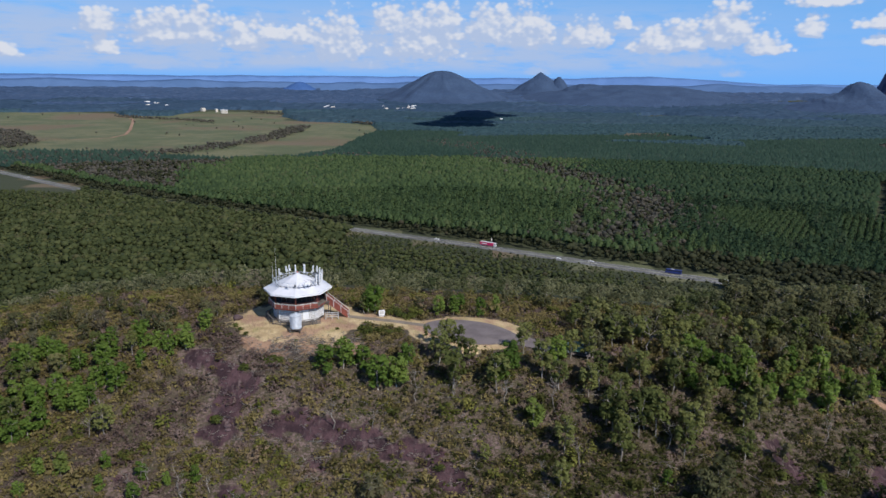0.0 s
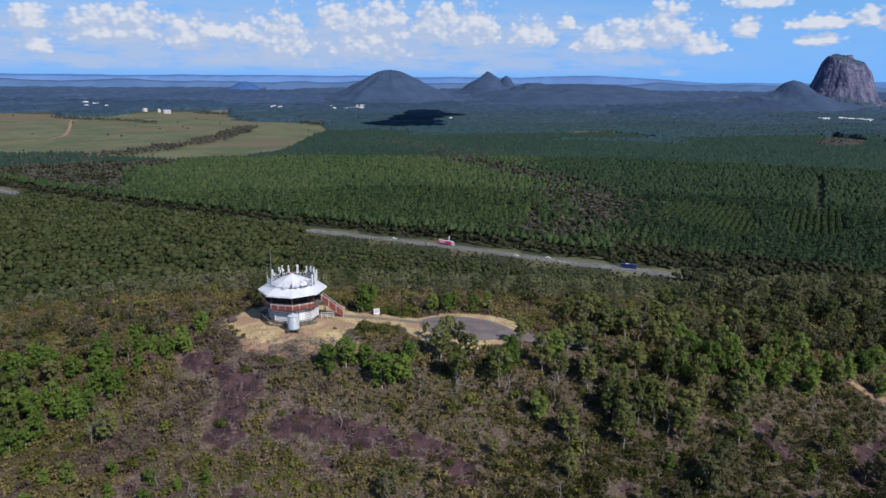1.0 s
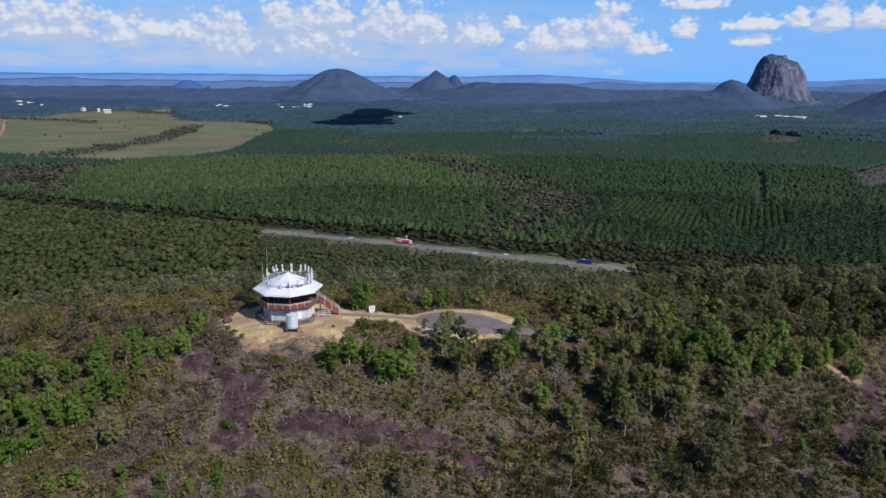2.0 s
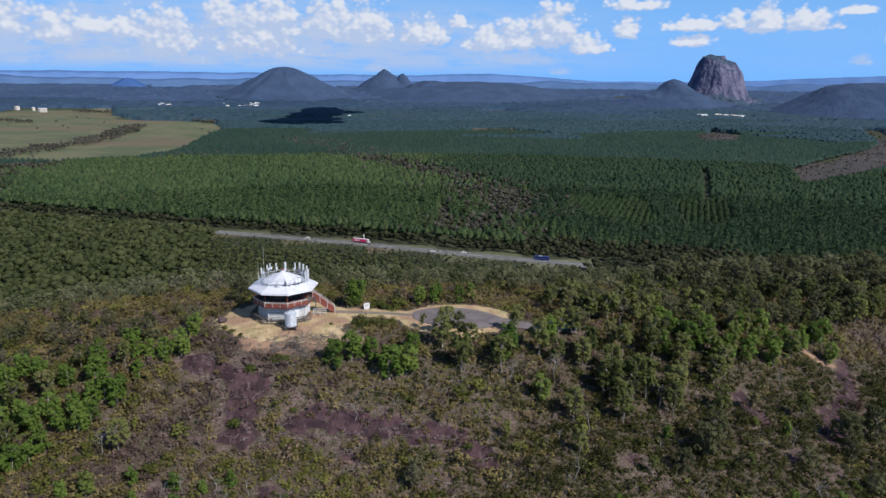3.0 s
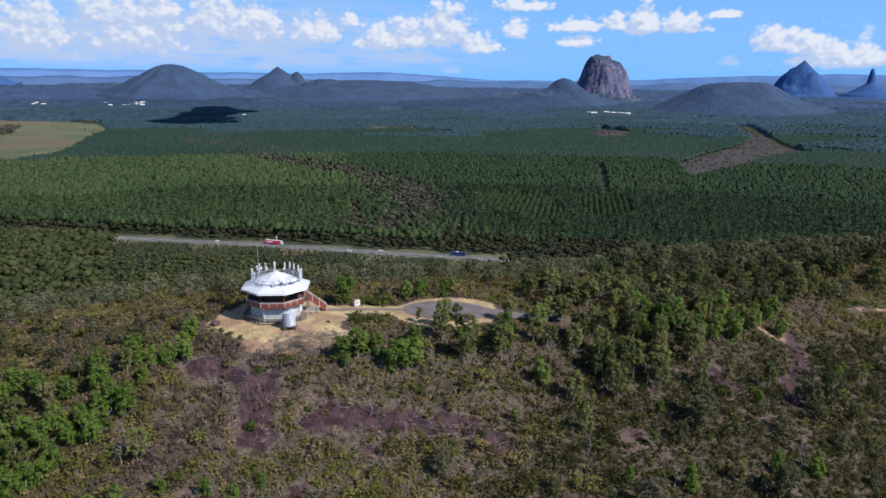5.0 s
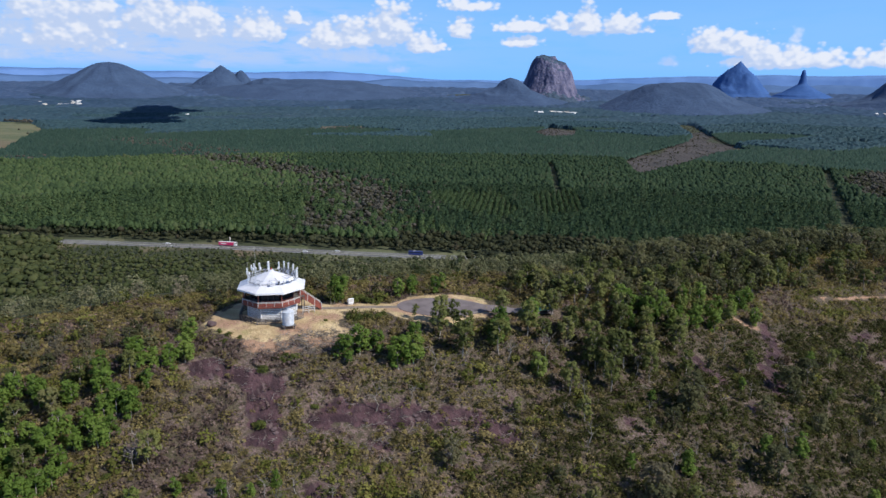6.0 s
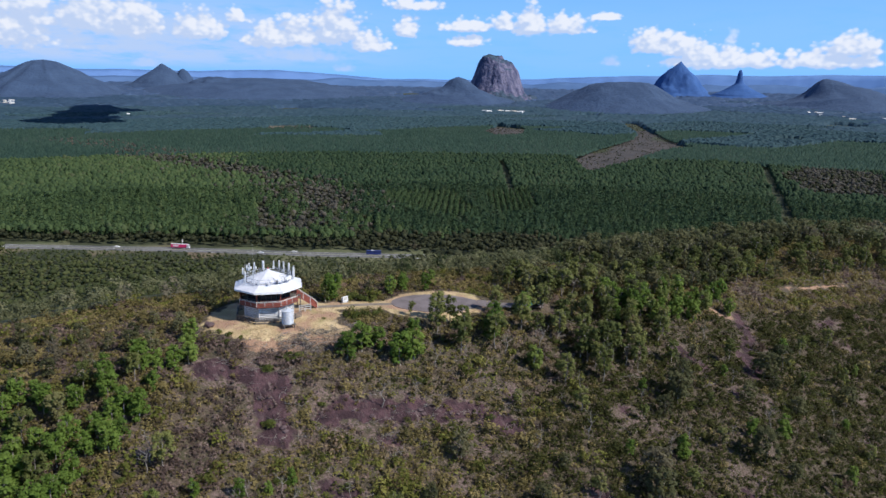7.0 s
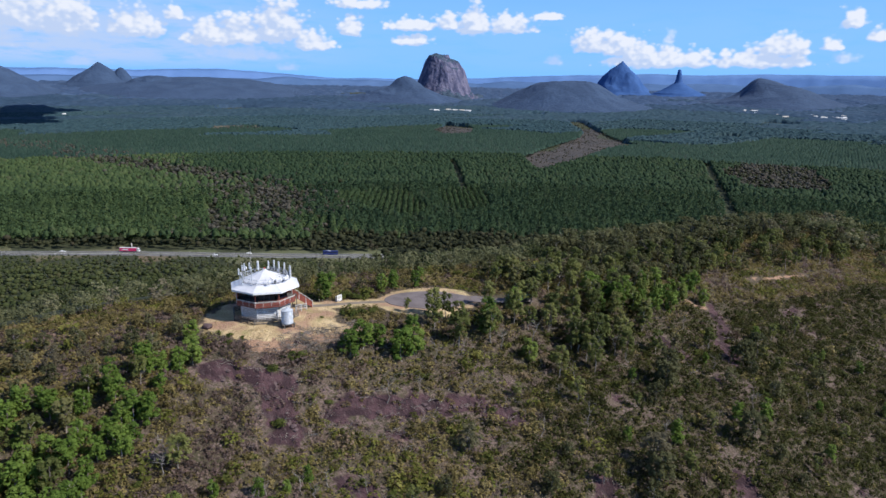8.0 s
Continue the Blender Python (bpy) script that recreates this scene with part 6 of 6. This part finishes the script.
sort = bumps(x, y, 24.0, 2.0) + rng.normal(0, 0.5, len(x)) - np.clip((y - 230) / 120, -0.4, 1) * np.clip((60 - x) / 120, -0.3, 1)
for name, mat, k, label in (("gum_wood", M["back_slope"], sort >= -0.2, "grey-green eucalypt wood on the hill's far slope"), ("green_wood", M["slope_green"], sort < -0.2, "green eucalypt wood on the hill's far slope")):
    for tag, trees, j in (("", gums, k & (y < 205) & (x < 190)), ("far_", gums_mid, k & ~((y < 205) & (x < 190)))):
        stuff(tag + name, sow(tag + name, trees, stand(x[j], y[j]), rng.uniform(3.2, 6.8, j.sum()) * np.where((x[j] < 75) & (y[j] < 215), 0.68, 1.0), mat, rng), label, "woodland")
x, y = scatter(-760, 700, 330, 900, 4.8)
HX, HY = [p[0] for p in HIGHWAY], [p[1] for p in HIGHWAY]
off = from_line(HIGHWAY, x, y)
hidden = ((x < -95) & (x > -470)) | (x > 200)
keep = in_view(x, y) & (off > np.where(hidden, 11, 12)) & (y < np.interp(x, HX, HY))
x, y, off, hidden = x[keep], y[keep], off[keep], hidden[keep]
sort = bumps(x, y, 50.0, 2.0) + rng.normal(0, 0.45, len(x)) + np.clip((x - 20) / 60, -0.8, 0.8)
tall = rng.uniform(4.2, 8.2, len(x)) * np.where(hidden, 1.55, np.clip(0.30 + off / 100, 0.36, 1.0))
for name, mat, k, label in (("slope_wood", M["slope_green"], np.abs(sort) <= 0.7, "mixed green wood between the hill and the highway"), ("slope_scrub", M["roadside"], sort > 0.7, "grey-green scrub between the hill and the highway"), ("slope_pines", M["slope_green"], sort < -0.7, "dark green young pines below the hill")):
    stuff(name, sow(name, gums_far, stand(x[k], y[k]), tall[k], mat, rng), label, "woodland")

# planted pines and creek scrub beyond the highway
x, y = scatter(-900, 1500, 330, 1350, (6.0, 4.9), 0.42, 28)
hy = np.interp(x, HX, HY)
beyond = in_view(x, y, 2) & (y > hy) & (from_line(HIGHWAY, x, y) > 16) & ~inside(FIELD, x, y) & ~felled(x, y) & (np.hypot(x, y) < 1360)
edge = from_line(HIGHWAY, x, y) + rng.normal(0, 5, len(x)) < np.where(x > 150, 72, 40) + 10 * bumps(x, y, 25.0)
creek = (from_line(CREEK, x, y) + rng.normal(0, 26, len(x)) < 50 + 24 * bumps(x, y, 60.0) + 14 * bumps(x, y, 21.0)) | inside(BROWN_WOOD, x + 20 * bumps(x, y, 40.0), y) | ((x + rng.normal(0, 18, len(x)) < -390 - 40 * bumps(x, y, 70.0)) & (y > 960 - 0.25 * x - 180))
creek &= ~edge
gap = (from_line(BREAK, x, y) > 7) & (from_line(BREAK_2, x, y) > 6) & (from_line(BREAK_3, x, y) > 6)
rows = inside(ROWS_1, x, y) | inside(ROWS_2, x, y)
k = beyond & ~creek & ~edge & gap & ~rows
# blocks on the right get the pine colour with cloud shade painted in
shaded = k & (x + 60 * bumps(x, y, 70.0, 2.0) + rng.normal(0, 25, len(x)) > 215)
k &= ~shaded
for name, mat, k, label in (("pine_plantation", M["pine"], k, "dense green planted pines"), ("pine_plantation", M["shaded_pine"], shaded, "dense planted pines, coloured darker for cloud shade")):
    tall = rng.uniform(8, 14, k.sum()) * (1 + 0.15 * bumps(x[k], y[k], 40.0, 3.0) + 0.13 * bumps(x[k], y[k], 13.0, 5.0))
    close = np.hypot(x[k], y[k]) < 930
    for trees, j in ((pines, close), (pines_mid, ~close)):
        stuff(name, sow(name, trees, stand(x[k][j], y[k][j]), tall[j], mat, rng, 0.25), label, "pine plantation")
k = beyond & creek
k &= rng.uniform(0, 1, len(x)) < 0.8
green = k & (rng.uniform(0, 1, len(x)) + 0.3 * bumps(x, y, 22.0, 8.0) < 0.28)
k &= ~green
stuff("creek_wood", sow("creek_wood", gums_far, stand(x[k], y[k]), rng.uniform(5, 12, k.sum()), M["paperbark"], rng), "grey-brown paperbark scrub along a creek", "woodland")
stuff("creek_green_wood", sow("creek_green_wood", gums_far, stand(x[green], y[green]), rng.uniform(6, 13, green.sum()), M["roadside"], rng), "dark green trees among the creek's scrub", "woodland")
k = beyond & edge & (x < 175)
off = from_line(HIGHWAY, x, y)
wall = k & (off > 30)
stuff("plantation_edge", sow("plantation_edge", edge_pines, stand(x[wall], y[wall]), rng.uniform(11, 16, wall.sum()), M["pine"], rng, 0.2), "tall pines with bare lower trunks along the plantation's edge", "pine plantation")
k = beyond & edge & ~wall
stuff("roadside_wood", sow("roadside_wood", gums_far, stand(x[k], y[k]), rng.uniform(5, 11, k.sum()), M["roadside"], rng), "green roadside trees along the highway", "woodland")
x, y = scatter(230, 600, 600, 880, (6.8, 3.3), 0.16, -31)
k = (inside(ROWS_1, x, y) | inside(ROWS_2, x, y)) & (from_line(CREEK, x, y) > 30)
stuff("young_pines", sow("young_pines", pines, stand(x[k], y[k]), rng.uniform(7.5, 10, k.sum()), M["young_pine"], rng, 0.15), "lighter green young pines in clear rows", "pine plantation")


def canopy(name, near, far, cell, low, high, mat, label, category, want):
    """The closed roof of a far wood: a sheet of uneven crowns, let down to the ground where there is no wood."""
    step = cell
    gx, gy = np.arange(-2950, 4650, step), np.arange(280, 4720, step)
    x, y = np.meshgrid(gx, gy)
    w, h = len(gx), len(gy)
    x = (x + rng.uniform(-0.38, 0.38, x.shape) * step).ravel()
    y = (y + rng.uniform(-0.38, 0.38, y.shape) * step).ravel()
    d = far_off(x, y)
    ok = in_view(x, y, 2) & (d > near) & (d < far) & (np.hypot(x, y) < 4740) & want(x, y)
    top = rng.uniform(low, high, len(x)) * (1 + 0.12 * bumps(x, y, 90.0, 4.0))
    z = ground_z(x, y) + np.where(ok, top, -3.0)
    i = (np.arange(h - 1)[:, None] * w + np.arange(w - 1)[None]).ravel()
    f = np.stack([i, i + 1, i + w + 1, i + w], axis=1)
    f = f[ok[f].any(axis=1)]
    f = np.concatenate([f[:, [0, 1, 2]], f[:, [0, 2, 3]]])
    used, inv = np.unique(f, return_inverse=True)
    v = np.column_stack([x, y, z])[used]
    stuff(name, array_mesh(name, v, inv.reshape(f.shape), mat, cell > 9, tint=rng.uniform(0, 1, len(v))), label, category)


# slash and stumps left on the felled ground
x, y = scatter(640, 1920, 820, 2150, 7.0)
k = (felled(x, y)) & (rng.uniform(0, 1, len(x)) < 0.16 + 0.16 * bumps(x, y, 30.0))
stuff("felled_slash", sow("felled_slash", low_shrubs, stand(x[k], y[k]), rng.uniform(2.0, 4.5, k.sum()), M["paperbark"], rng), "grey-brown slash and stumps on felled ground", "dead wood")
k = (felled(x, y)) & (rng.uniform(0, 1, len(x)) < 0.10 + 0.22 * bumps(x, y, 45.0, 6.0))
stuff("regrowth", sow("regrowth", gums_far, stand(x[k], y[k]), rng.uniform(2.0, 6.0, k.sum()), M["roadside"], rng), "dark green regrowth on felled ground", "woodland")


def far_off(x, y):
    """Distance, uneven from one planted block to the next, so that painted haze tints change along block edges."""
    c, q = math.cos(radians(14)), math.sin(radians(14))
    bx, by = np.floor((x * c + y * q + 90 * bumps(x, y, 170.0)) / 520), np.floor((y * c - x * q) / 230)
    pick = np.sin(bx * 12.9898 + by * 78.233) * 43758.5453
    return np.hypot(x, y) + 620 * (pick - np.floor(pick) - 0.5)


def brown_part(x, y):
    return (from_line(CREEK, x, y) < 60 + 40 * bumps(x, y, 60.0)) | (bumps(x, y, 210.0, 7.0) > 0.78) | ((x < -560 - 60 * bumps(x, y, 90.0)) & (y < 1560))


def open_land(x, y):
    return inside(FIELD, x, y) | felled(x, y)


x, y = scatter(-1400, 2200, 500, 2300, (7.6, 5.8), 0.25, 28)
d = np.hypot(x, y)
k = in_view(x, y, 2) & (d > 1350) & (far_off(x, y) < 2000) & ~open_land(x, y) & (from_line(BREAK_3, x, y) > 7) & (bumps(x, y, 33.0, 2.0) + 0.5 * bumps(x, y, 90.0, 5.0) > -1.25)
dull = k & brown_part(x, y) & (rng.uniform(0, 1, len(x)) < 0.62)
k &= ~dull
# zone by zone the leaf colour gets bluer, imitating haze
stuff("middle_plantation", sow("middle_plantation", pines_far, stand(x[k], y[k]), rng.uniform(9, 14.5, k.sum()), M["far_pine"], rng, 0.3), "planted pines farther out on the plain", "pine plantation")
stuff("middle_scrub", sow("middle_scrub", gums_far, stand(x[dull], y[dull]), rng.uniform(5, 11, dull.sum()), M["paperbark"], rng), "grey-brown scrub scattered among far pines", "woodland")
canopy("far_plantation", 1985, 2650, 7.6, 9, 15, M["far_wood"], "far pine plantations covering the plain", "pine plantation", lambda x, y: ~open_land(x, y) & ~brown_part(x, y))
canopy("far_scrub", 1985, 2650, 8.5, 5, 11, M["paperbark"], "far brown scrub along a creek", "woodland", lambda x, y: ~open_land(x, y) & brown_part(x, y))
canopy("outer_plantation", 2635, 3300, 10.0, 9, 16, M["outer_wood"], "plantations on the outer plain, tinted blue as if by haze", "pine plantation", lambda x, y: ~open_land(x, y) & ~paddock(x, y))
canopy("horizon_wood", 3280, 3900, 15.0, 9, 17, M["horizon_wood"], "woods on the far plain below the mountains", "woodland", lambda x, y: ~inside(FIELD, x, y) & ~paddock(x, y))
canopy("distant_wood", 3880, 5200, 19.0, 9, 17, M["distant_wood"], "distant woods below the mountains, tinted blue as if by haze", "woodland", lambda x, y: ~inside(FIELD, x, y) & ~paddock(x, y))

# scattered trees and tree lines in the open field
x, y = scatter(-2300, -150, 1330, 3380, 11)
line = from_line([(-800, 1300), (-656, 1400), (-556, 1455), (-521, 1600), (-489, 1695), (-474, 1917), (-496, 2308)], x, y) < 34 + 16 * bumps(x, y, 50.0)
line |= (from_line([(-1297, 2771), (-1146, 2685), (-1012, 2659), (-879, 2558)], x, y) < 24) | (from_line([(-851, 3104), (-677, 3024), (-524, 3021)], x, y) < 36) | (from_line([(-464, 2747), (-339, 2659), (-150, 2420)], x, y) < 60)
line |= inside([(-1361, 2032), (-1255, 2045), (-960, 1641), (-937, 1499), (-1500, 1400)], x, y)
few = (rng.uniform(0, 1, len(x)) < 0.0025)
k = in_view(x, y, 2) & inside(FIELD, x, y) & (line | few)
stuff("field_trees", sow("field_trees", gums_far, stand(x[k], y[k], 1), rng.uniform(7, 14, k.sum()), M["paperbark"], rng), "grey trees in lines across the open field", "woodland")
